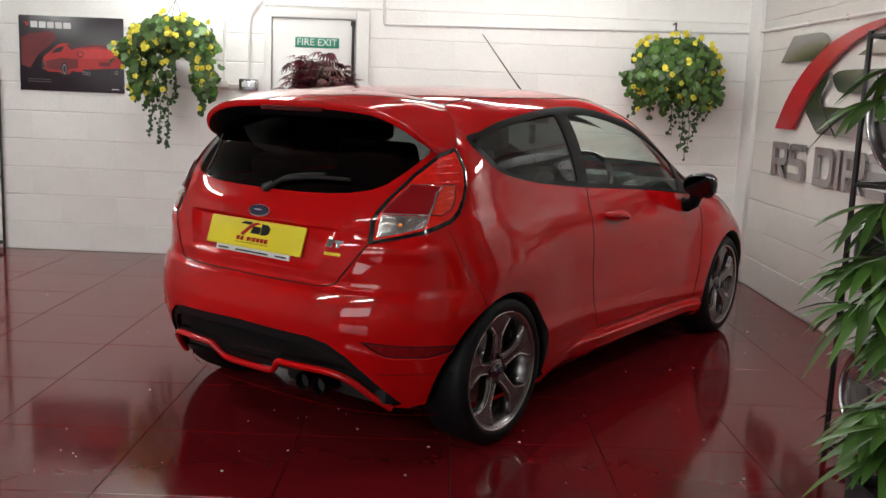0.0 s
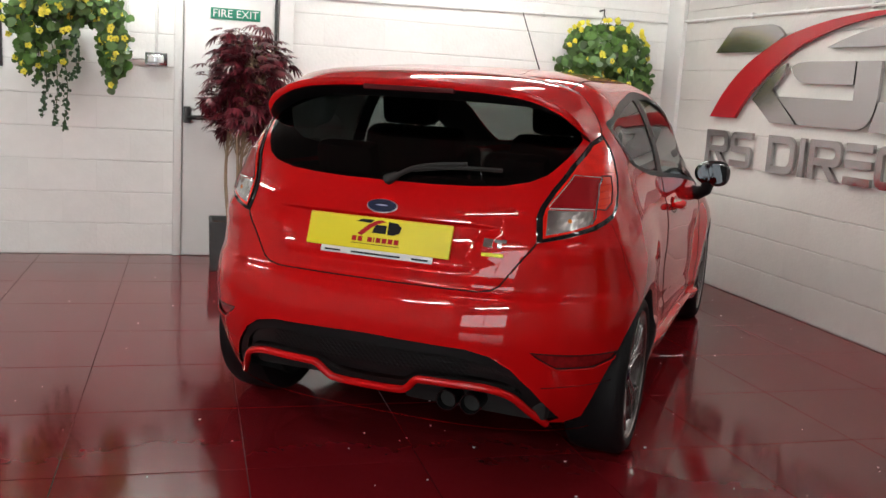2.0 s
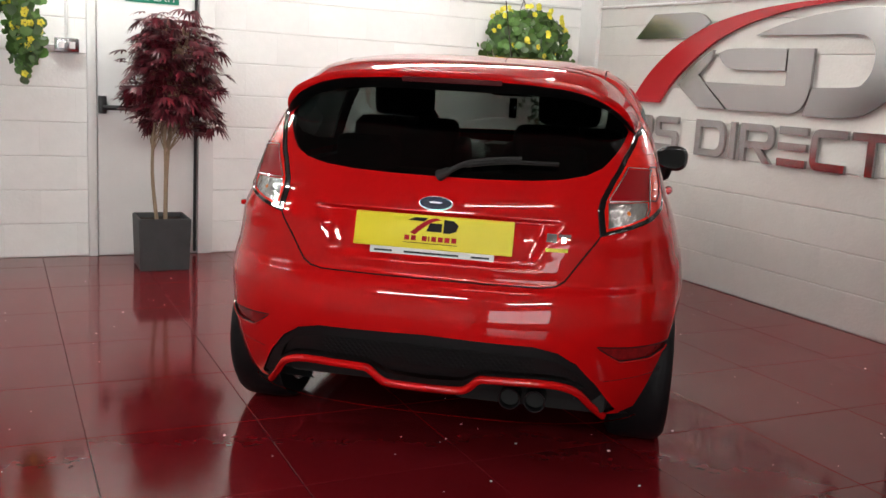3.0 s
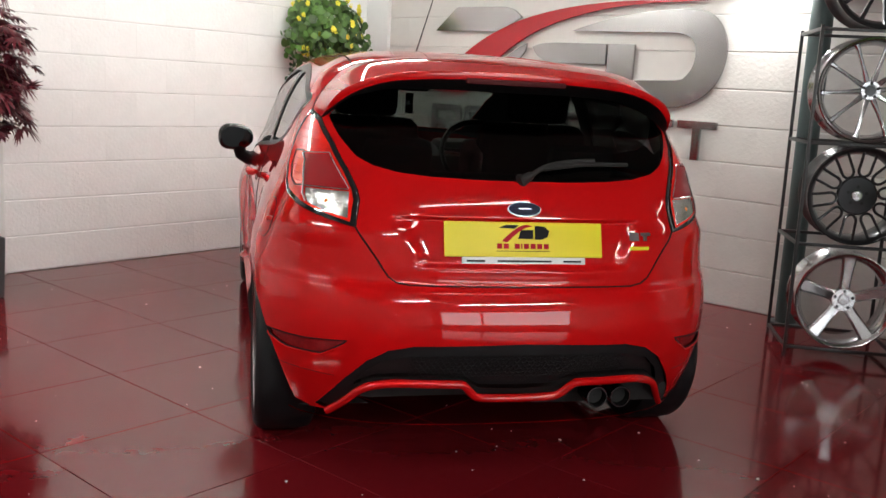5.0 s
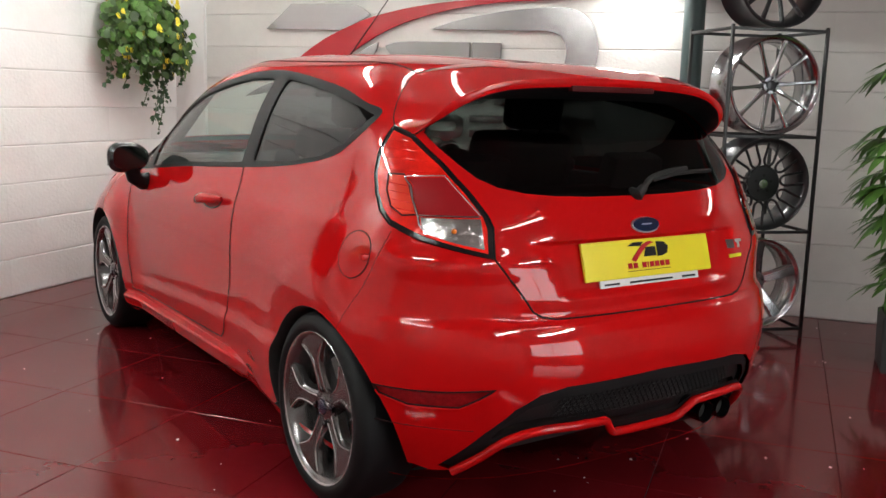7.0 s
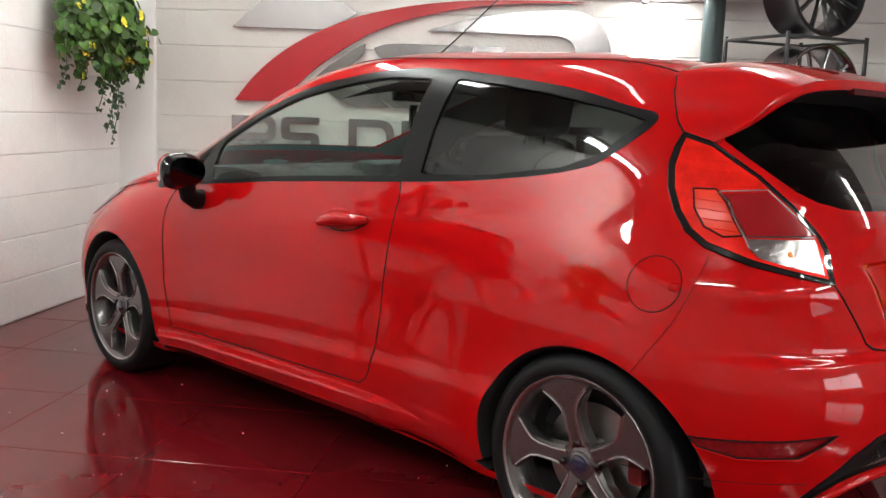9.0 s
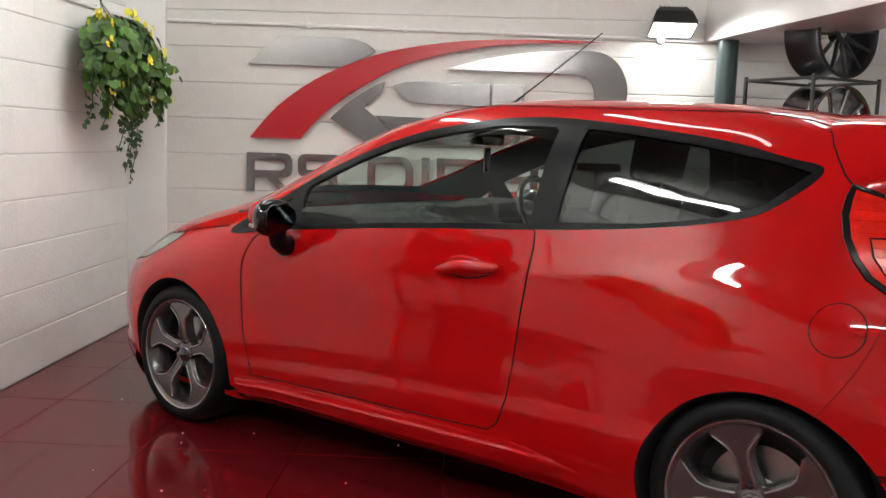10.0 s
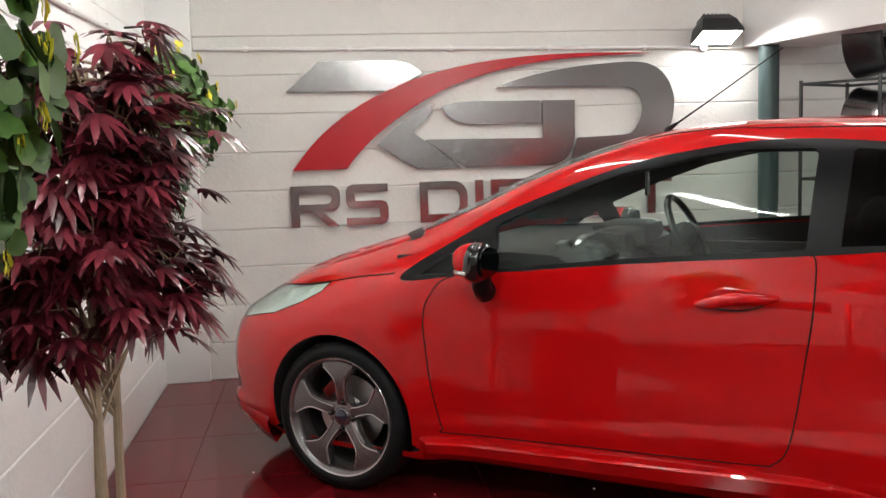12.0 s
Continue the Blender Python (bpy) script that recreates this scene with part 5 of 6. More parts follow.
flood = empty("floodlight", pose(2.665, 0.085, 1.945, 0, 20, 0) @ Matrix.Scale(0.80, 4))
tagged(flood, "black wall floodlight with a bright lens", "floodlight")
bm = bmesh.new()
prof = [(-0.165, 0.0, -0.12, 0.12), (-0.165, 0.018, -0.125, 0.125), (-0.135, 0.12, -0.09, 0.115), (-0.10, 0.168, -0.06, 0.105)]
rows = []
for hw, z, x0, x1 in prof:
    rows.append([bm.verts.new(p) for p in ((x0, hw, z), (x0, -hw, z), (x1, -hw, z), (x1, hw, z))])
for a, b in zip(rows, rows[1:]):
    for i in range(4):
        bm.faces.new((a[i], a[(i + 1) % 4], b[(i + 1) % 4], b[i]))
bm.faces.new(rows[-1])
part("housing", bm, M_FRAME, flood, smooth=False)
bm = bmesh.new()
for k in range(7):
    add_box(bm, (-0.05, -0.10 + 0.032 * k, 0.166), (0.10, -0.092 + 0.032 * k, 0.182), 0.002)
part("cooling_fins", bm, M_FRAME, flood)
bm = bmesh.new()
f = bm.faces.new([bm.verts.new(p) for p in ((-0.112, 0.155, 0.006), (-0.112, -0.155, 0.006), (0.112, -0.155, 0.006), (0.112, 0.155, 0.006))])
part("lens", bm, M_FLOOD, flood, "bright white lens", smooth=False)
bm = bmesh.new()
add_box(bm, (0.10, -0.03, 0.03), (0.147, 0.03, 0.13), 0.004)
add_tube(bm, [(0.12, 0.06, -0.012), (0.148, 0.06, -0.012)], 0.032, 16)
part("bracket", bm, M_FRAME, flood)


def pipe_run(pts, r, label, clips=()):
    root = tube("conduit_pipe", smooth_path(pts, 1), r, M_TRIM, None, 10)
    tagged(root, label, "pipe")
    for p, ax in clips:
        box("clip", Vector(p) - Vector((0.012, 0.012, 0.018)), Vector(p) + Vector((0.012, 0.012, 0.018)), M_TRIM, root, 0.003)


pipe_run([(-0.108, BACK - 0.013, CEIL), (-0.108, BACK - 0.013, 1.925), (-0.103, BACK - 0.013, 1.908), (-0.08, BACK - 0.013, 1.903), (SIGN - 0.05, BACK - 0.013, 1.948)], 0.011, "thin white conduit along the back wall",
         [((x, BACK - 0.010, 1.904 + 0.0156 * (x + 0.08)), 0) for x in (0.4, 1.05, 1.7, 2.3)])
pipe_run([(SIGN - 0.014, 3.19, 1.945), (SIGN - 0.014, -0.13, 1.902)], 0.011, "thin white conduit along the sign wall", [((SIGN - 0.011, y, 1.904 + 0.0129 * y), 0) for y in (2.9, 2.3, 1.7, 1.1, 0.5)])
pipe_run([(-1.168, BACK - 0.012, 1.435), (-1.166, BACK - 0.012, 1.90), (-1.146, BACK - 0.012, 1.96), (-1.06, BACK - 0.012, 2.06), (-1.03, BACK - 0.012, 2.13), (-1.03, BACK - 0.012, CEIL)], 0.010, "white conduit rising from the switch")
pipe_run([(-1.362, BACK - 0.012, 1.41), (-1.358, BACK - 0.012, CEIL)], 0.012, "white conduit rising up the back wall")
bm = bmesh.new()
add_box(bm, (-1.411, BACK - 0.035, 1.362), (-1.328, BACK, 1.422), 0.005)
add_tube(bm, [(-1.331, BACK - 0.014, 1.389), (-1.236, BACK - 0.014, 1.389)], 0.008, 8)
tagged(part("junction_box", bm, M_TRIM), "small white junction box on the wall", "junction box")
sw = box("wall_switch", (-1.241, BACK - 0.042, 1.350), (-1.093, BACK - 0.001, 1.438), M_GUNMETAL, None, 0.006)
tagged(sw, "grey metal-clad double wall switch", "switch")
for x in (-1.200, -1.135):
    box("rocker", (x - 0.018, BACK - 0.048, 1.372), (x + 0.018, BACK - 0.041, 1.415), M_WHITE, sw, 0.003)
# boxed corner
tagged(box("trim_corner", (SIGN - 0.035, 3.20, 0.0), (SIGN + 0.002, BACK, CEIL), M_TRIM, None, 0.008), "white boxed-in corner", "trim", kind="structure")

# ---- fire exit door ----
door_1 = box("door_1", (-0.984, BACK - 0.012, 0.006), (-0.330, BACK + 0.010, 1.921), M_TRIM, None, 0.003)
tagged(door_1, "white painted fire exit door, closed", "door", kind="structure")
for lo, hi in (((-1.046, BACK - 0.03, 0.0), (-0.990, BACK + 0.011, 1.992)), ((-0.324, BACK - 0.03, 0.0), (-0.222, BACK + 0.011, 1.992)), ((-0.9895, BACK - 0.03, 1.927), (-0.3245, BACK + 0.011, 1.992))):
    box("door_frame", lo, hi, M_TRIM, door_1, 0.005)
bm = bmesh.new()
add_box(bm, (-0.980, BACK - 0.075, 0.965), (-0.930, BACK - 0.013, 1.080), 0.006)
add_tube(bm, [(-0.955, BACK - 0.07, 1.005), (-0.37, BACK - 0.07, 1.005)], 0.017, 12)
add_box(bm, (-0.385, BACK - 0.075, 0.96), (-0.345, BACK - 0.013, 1.06), 0.006)
part("panic_bar", bm, M_FRAME, door_1, "black push bar")
bm = bmesh.new()
add_tube(bm, [(-0.347, BACK - 0.028, 0.02), (-0.347, BACK - 0.028, 1.895)], 0.011, 10)
add_box(bm, (-0.367, BACK - 0.045, 1.875), (-0.333, BACK - 0.012, 1.915), 0.004)
part("bolt_rod", bm, M_FRAME, door_1, "black vertical bolt rod")

M_GREEN = material("green_sign", (0.01, 0.22, 0.13), 0.35, vary=0.03)
sign = box("fire_exit_sign", (-0.804, BACK - 0.017, 1.702), (-0.459, BACK - 0.0125, 1.780), M_GREEN, None, 0.001)
tagged(sign, "green fire exit sign with white capitals", "sign")


def lettering(text, size, m, mat, parent, extrude=0.0006):
    cu = bpy.data.curves.new("lettering", "FONT")
    cu.body, cu.size, cu.extrude, cu.align_x, cu.align_y = text, size, extrude, "CENTER", "CENTER"
    tmp = new("lettering_curve", cu)
    dg = bpy.context.evaluated_depsgraph_get()
    me = bpy.data.meshes.new_from_object(tmp.evaluated_get(dg))
    bpy.data.objects.remove(tmp)
    me.materials.clear()
    me.materials.append(mat)
    me.transform(m)
    bm = bmesh.new()
    bm.from_mesh(me)
    left = set(bm.verts)
    while left:
        isle, todo = set(), [next(iter(left))]
        while todo:
            v = todo.pop()
            if v not in isle:
                isle.add(v)
                todo += [e.other_vert(v) for e in v.link_edges]
        left -= isle
        index = {v: i for i, v in enumerate(sorted(isle, key=lambda v: v.index))}
        faces = [[index[v] for v in f.verts] for f in bm.faces if f.verts[0] in isle]
        mesh_object("capital", [v.co.copy() for v in sorted(isle, key=lambda v: v.index)], faces, mat, parent)
    bm.free()


lettering("FIRE EXIT", 0.077, Matrix.Translation((-0.6315, BACK - 0.0185, 1.741)) @ pose(0, 0, 0, 90, 0, 0), M_WHITE, sign)

# ---- poster ----
M_POSTER = material("dark_poster_print", (0.018, 0.010, 0.016), 0.3, vary=0.3, scale=5)
M_POSTERRED = material("red_print", (0.40, 0.012, 0.014), 0.35, vary=0.1, scale=12)
M_PRINT2 = material("dark_red_print", (0.13, 0.006, 0.010), 0.35, vary=0.2, scale=12)
poster = box("poster", (-2.982, BACK - 0.012, 1.283), (-2.159, BACK - 0.001, 1.865), M_POSTER, None, 0.002)
tagged(poster, "dark poster showing a red sports car", "poster")


def print_on(name, pts, mat, h=0.0135):
    bm = bmesh.new()
    bm.faces.new([bm.verts.new((-2.982 + 0.823 * a, BACK - h, 1.865 - 0.582 * b)) for a, b in pts])
    part(name, bm, mat, poster, smooth=False)


def ellipse(cx, cy, rx, ry, n=20):
    return [(cx + rx * math.cos(2 * math.pi * k / n), cy + ry * math.sin(2 * math.pi * k / n)) for k in range(n)]


M_PRINT3 = material("bright_red_print", (0.55, 0.03, 0.03), 0.35, vary=0.15, scale=14)
M_PRINT4 = material("grey_print", (0.22, 0.20, 0.20), 0.35)
print_on("printed_glow", [(0.02, 0.30), (0.10, 0.24), (0.30, 0.20), (0.37, 0.27), (0.30, 0.38), (0.18, 0.52), (0.10, 0.70), (0.02, 0.66)], M_PRINT2, 0.0128)
print_on("printed_car", [(0.215, 0.60), (0.235, 0.54), (0.27, 0.50), (0.33, 0.43), (0.37, 0.38), (0.42, 0.355), (0.47, 0.36), (0.53, 0.42), (0.60, 0.40), (0.70, 0.385), (0.80, 0.39), (0.905, 0.42), (0.95, 0.50), (0.975, 0.58), (0.98, 0.68), (0.95, 0.735), (0.87, 0.74), (0.70, 0.75), (0.60, 0.735), (0.50, 0.72), (0.47, 0.77), (0.42, 0.78), (0.38, 0.74), (0.27, 0.74), (0.23, 0.70)], M_POSTERRED)
print_on("printed_side", [(0.25, 0.60), (0.40, 0.55), (0.56, 0.56), (0.56, 0.68), (0.47, 0.70), (0.38, 0.72), (0.26, 0.70)], M_PRINT2, 0.0141)
print_on("printed_deck", [(0.57, 0.44), (0.70, 0.415), (0.86, 0.425), (0.915, 0.47), (0.94, 0.54), (0.60, 0.55)], M_PRINT3, 0.0141)
print_on("printed_spoiler", [(0.60, 0.385), (0.74, 0.355), (0.90, 0.375), (0.93, 0.43), (0.905, 0.44), (0.88, 0.40), (0.74, 0.385), (0.61, 0.41)], M_PRINT2, 0.0143)
print_on("printed_window", [(0.30, 0.50), (0.345, 0.435), (0.40, 0.40), (0.435, 0.405), (0.40, 0.47)], M_POSTER, 0.0145)
print_on("printed_window", [(0.45, 0.375), (0.475, 0.375), (0.54, 0.425), (0.50, 0.44)], M_POSTER, 0.0145)
for cx, cy, rx, ry in ((0.43, 0.70, 0.032, 0.095), (0.228, 0.66, 0.014, 0.075)):
    print_on("printed_tyre", ellipse(cx, cy, rx, ry), M_POSTER, 0.0147)
    print_on("printed_rim", ellipse(cx, cy, rx * 0.6, ry * 0.72), M_PRINT4, 0.0150)
    print_on("printed_hub", ellipse(cx, cy, rx * 0.42, ry * 0.52), M_POSTER, 0.0153)
print_on("printed_lamp", ellipse(0.588, 0.495, 0.034, 0.046), M_PRINT2, 0.0147)
print_on("printed_lamp", ellipse(0.588, 0.495, 0.020, 0.028), M_PRINT3, 0.0150)
print_on("printed_panel", [(0.76, 0.59), (0.875, 0.59), (0.87, 0.64), (0.765, 0.645)], M_PRINT2, 0.0147)
print_on("printed_shadow", [(0.60, 0.70), (0.98, 0.66), (0.96, 0.73), (0.62, 0.765)], M_POSTER, 0.0147)
for cx in (0.62, 0.66, 0.93):
    print_on("printed_pipe", ellipse(cx, 0.745 if cx < 0.9 else 0.725, 0.017, 0.026, 14), M_PRINT4, 0.0150)
    print_on("printed_pipe", ellipse(cx, 0.745 if cx < 0.9 else 0.725, 0.012, 0.018, 14), M_POSTER, 0.0153)
for b0 in (0.845, 0.875):
    print_on("printed_bar", [(0.08, b0), (0.30, b0), (0.30, b0 + 0.006), (0.08, b0 + 0.006)], M_PRINT4)
print_on("printed_bar", [(0.115, 0.075), (0.50, 0.085), (0.50, 0.165), (0.115, 0.160)], M_WHITE)
for k in range(4):
    a = 0.182 + 0.078 * k
    print_on("printed_gap", [(a, 0.07), (a + 0.012, 0.07), (a + 0.012, 0.17), (a, 0.17)], M_POSTER, 0.0142)
print_on("printed_mark", [(0.05, 0.09), (0.105, 0.09), (0.085, 0.15)], M_POSTERRED)
print_on("printed_bar", [(0.88, 0.945), (0.95, 0.945), (0.95, 0.955), (0.88, 0.955)], M_WHITE)

# ---- plants ----
M_LEAF = material("green_leaf", (0.060, 0.130, 0.024), 0.45, per_island=0.55, vary=0.15, scale=14)
M_IVY = material("dark_ivy_leaf", (0.030, 0.075, 0.028), 0.5, per_island=0.4)
M_YELLOW = material("yellow_petal", (0.86, 0.76, 0.07), 0.5, per_island=0.15)
M_ACER = material("dark_red_leaf", (0.105, 0.012, 0.020), 0.33, per_island=0.65)
M_PALM = material("palm_leaf", (0.075, 0.18, 0.03), 0.4, per_island=0.4, vary=0.15, scale=10)
M_STEM = material("pale_bark", (0.32, 0.24, 0.16), 0.8, vary=0.2, scale=30, bump=0.3, bump_scale=80)
M_VINE = material("green_stem", (0.06, 0.09, 0.03), 0.7)
M_POT = material("slate_grey_pot", (0.045, 0.048, 0.05), 0.55, vary=0.25, scale=9, bump=0.15, bump_scale=60)
M_SOIL = material("dark_soil", (0.04, 0.028, 0.02), 0.95, vary=0.3, scale=60, bump=0.5, bump_scale=120)


class Leaves:
    def __init__(self, seed):
        self.v, self.f, self.r = [], [], random.Random(seed)

    def frame_of(self, way, up=None):
        way = Vector(way).normalized()
        up = Vector(up) if up is not None else Vector((0, 0, 1))
        side = way.cross(up)
        if side.length < 1e-3:
            side = Vector((1, 0, 0))
        side.normalize()
        return way, side, side.cross(way)

    def blade(self, p, way, length, width, droop=0.2, up=None, fold=0.15, n=4):
        way, side, nor = self.frame_of(way, up)
        base = len(self.v)
        for i in range(n + 1):
            t = i / n
            w = width * (math.sin(math.pi * min(t * 0.92 + 0.06, 1)) ** 0.8) / 2
            c = Vector(p) + way * (length * t) + Vector((0, 0, -droop * length * t * t))
            self.v += [c - side * w + nor * (fold * w), c, c + side * w + nor * (fold * w)]
        for i in range(n):
            a = base + 3 * i
            self.f += [(a, a + 1, a + 4, a + 3), (a + 1, a + 2, a + 5, a + 4)]

    def disc(self, p, nor, size, n=9, cup=0.18):
        nor = Vector(nor).normalized()
        a = nor.orthogonal().normalized()
        b = nor.cross(a)
        base = len(self.v)
        self.v.append(Vector(p))
        start = self.r.random() * 6.28
        for k in range(n):
            t = start + 2 * math.pi * k / n
            rr = size * (0.55 if k == 0 else 1.0) * self.r.uniform(0.9, 1.1) / 2
            self.v.append(Vector(p) + a * (rr * math.cos(t)) + b * (rr * math.sin(t)) + nor * (cup * rr * self.r.uniform(0.3, 1.2)))
        self.f += [(base, base + 1 + k, base + 1 + (k + 1) % n) for k in range(n)]

    def make(self, name, mat, parent, label=""):
        return mesh_object(name, self.v, self.f, mat, parent, label, True)


def hanging_basket(x, y, z_top, width, drops, seed, label, depth=0.30, belly=0.34, crest=0.17):
    R = random.Random(seed)
    root = empty("hanging_basket", pose(x, y, z_top))
    tagged(root, label, "hanging basket", "hanging baskets")
    leaves, ivy, petals, vines = Leaves(seed), Leaves(seed + 1), Leaves(seed + 2), bmesh.new()
    for k in range(600):
        a = R.uniform(0, 2 * math.pi)
        e = R.uniform(-0.5, 1.25)
        d = Vector((math.cos(a) * math.cos(e) * width / 2, -abs(math.sin(a)) * math.cos(e) * depth, math.sin(e) * (crest if e > 0 else belly)))
        p = d * R.uniform(0.75, 1.08) + Vector((0, 0, -0.18))
        nor = d.normalized() + Vector((R.uniform(-0.6, 0.6), R.uniform(-0.7, 0.2), R.uniform(-0.3, 0.7)))
        leaves.disc(p, nor, R.uniform(0.036, 0.078))
    for k in range(26):
        a = R.uniform(0, 2 * math.pi)
        e = R.uniform(-0.8, 1.2)
        d = Vector((math.cos(a) * math.cos(e) * width / 2, -abs(math.sin(a)) * math.cos(e) * depth, math.sin(e) * (crest if e > 0 else belly)))
        p = d * 1.08 + Vector((0, -0.01, -0.16))
        for c in range(R.randrange(1, 4)):
            p2 = p + Vector((R.uniform(-0.025, 0.025), R.uniform(-0.015, 0.015), R.uniform(-0.025, 0.025)))
            tilt = Vector((R.uniform(-0.7, 0.7), -1, R.uniform(-0.2, 0.8)))
            for q in range(5):
                t = q * 2 * math.pi / 5 + k
                o = Vector((math.cos(t), 0, math.sin(t))) * 0.011
                petals.disc(p2 + o, tilt + Vector((o.x * 18, 0, o.z * 18)), R.uniform(0.022, 0.029), 6, 0.25)
    for dx, dy, length, lush in drops:
        dy *= depth / 0.38
        pts = []
        for i in range(9):
            t = i / 8
            pts.append(Vector((dx + 0.03 * math.sin(5 * t + seed), dy - 0.03 * math.sin(3 * t) + 0.04 * t, -0.22 - length * t)))
        add_tube(vines, pts, 0.003, 5)
        n = int(length * 95)
        for i in range(n):
            t = i / n
            q = Vector((dx + 0.03 * math.sin(5 * t + seed), dy - 0.03 * math.sin(3 * t) + 0.04 * t, -0.22 - length * t))
            q += Vector((R.gauss(0, 0.045 * (1.15 - t)), R.gauss(0, 0.038 * (1.15 - t)), R.gauss(0, 0.015)))
            way = Vector((R.uniform(-1, 1), R.uniform(-1, 0.2), R.uniform(-0.5, 0.6)))
            if lush and t < lush:
                leaves.disc(q, way + Vector((0, -0.6, 0.3)), R.uniform(0.04, 0.075))
                if R.random() < 0.09:
                    for m_ in range(5):
                        o = Vector((math.cos(m_ * 1.257), 0, math.sin(m_ * 1.257))) * 0.012
                        petals.disc(q + o + Vector((0, -0.03, 0)), Vector((o.x * 18 + 0.4, -1, o.z * 18)), 0.023, 6, 0.25)
            else:
                ivy.disc(q, way + Vector((0, -0.5, 0.2)), R.uniform(0.022, 0.042), 5, 0.1)
    leaves.make("foliage", M_LEAF, root)
    tagged(ivy.make("trailing_ivy", M_IVY, root, "dark trailing ivy"), kind="stuff")
    tagged(petals.make("blossom", M_YELLOW, root, "bright yellow flowers"), kind="stuff")
    part("vines", vines, M_VINE, root)
    bm = bmesh.new()
    r = bmesh.ops.create_uvsphere(bm, u_segments=20, v_segments=10, radius=1)
    for v in r["verts"]:
        v.co = Vector((v.co.x * width * 0.36, v.co.y * depth * 0.62 if v.co.y < 0 else v.co.y * 0.1, min(v.co.z, 0.2) * 0.15 - 0.16))
    part("basket_bowl", bm, M_VINE, root)
    bm = bmesh.new()
    hook = Vector((0, 0.03, 0.13))
    add_tube(bm, [Vector((0, BACK - y, 0.16)), hook + Vector((0, 0, 0.035)), hook], 0.006, 6)
    for q in ((-0.13, -0.05, -0.14), (0.13, -0.05, -0.14), (0, -0.18, -0.14)):
        add_tube(bm, [hook, Vector(q)], 0.0025, 5)
    part("chain", bm, M_FRAME, root)
    return root


hanging_basket(-1.70, 3.25, 1.88, 0.62, [(-0.33, -0.06, 0.34, 0.97), (-0.30, -0.12, 0.40, 0.95), (-0.26, -0.16, 0.44, 0.92), (-0.22, -0.08, 0.50, 0.85), (-0.17, -0.12, 0.70, 0.55), (-0.10, -0.14, 0.74, 0.45), (-0.04, -0.14, 0.78, 0.30), (0.04, -0.2, 0.42, 0.35),
               (0.20, -0.10, 0.38, 0.97), (0.25, -0.16, 0.46, 0.97), (0.30, -0.14, 0.42, 0.97), (0.27, -0.30, 0.50, 0.97), (0.31, -0.33, 0.40, 0.97), (0.22, -0.26, 0.36, 0.95)], 11,
               "hanging basket of green leaves with yellow flowers and long trailing ivy", 0.38, 0.14)
hanging_basket(2.165, 3.33, 1.83, 0.68, [(-0.30, -0.16, 0.30, 0.9), (-0.24, -0.28, 0.26, 0.95), (-0.16, -0.34, 0.22, 0.95), (0.28, -0.26, 0.24, 0.9), (0.02, -0.38, 0.24, 0.9), (0.14, -0.34, 0.34, 0.8), (-0.32, -0.05, 0.34, 0.5), (-0.20, -0.10, 0.36, 0.6), (-0.10, -0.2, 0.34, 0.9), (-0.04, -0.14, 0.48, 0.5), (0.05, -0.15, 0.60, 0.4), (0.10, -0.16, 0.64, 0.35), (0.16, -0.12, 0.46, 0.6), (0.26, -0.08, 0.34, 0.8), (0.0, -0.25, 0.32, 0.9), (0.2, -0.2, 0.3, 0.9)], 23,
               "full hanging basket of green leaves with yellow flowers and ivy", 0.29, 0.34, 0.225)


def square_pot(root, w, h):
    bm = bmesh.new()
    ring = [(0.94, 0.0), (1.0, h), (0.88, h), (0.86, h - 0.035)]
    rows = [[bm.verts.new((k * sx * w / 2, k * sy * w / 2, z)) for sx, sy in ((-1, -1), (1, -1), (1, 1), (-1, 1))] for k, z in ring]
    bm.faces.new(rows[0][::-1])
    for a, b in zip(rows, rows[1:]):
        for i in range(4):
            bm.faces.new((a[i], a[(i + 1) % 4], b[(i + 1) % 4], b[i]))
    bmesh.ops.bevel(bm, geom=[e for e in bm.edges if len(e.link_faces) == 2], offset=0.005, segments=2, affect="EDGES")
    part("pot", bm, M_POT, root, "dark grey square planter")
    bm = bmesh.new()
    bmesh.ops.create_grid(bm, x_segments=12, y_segments=12, size=0.86 * w / 2, matrix=Matrix.Translation((0, 0, h - 0.03)))
    for v in bm.verts:
        v.co.z += 0.012 * noise.noise(v.co * 30)
    part("soil", bm, M_SOIL, root)


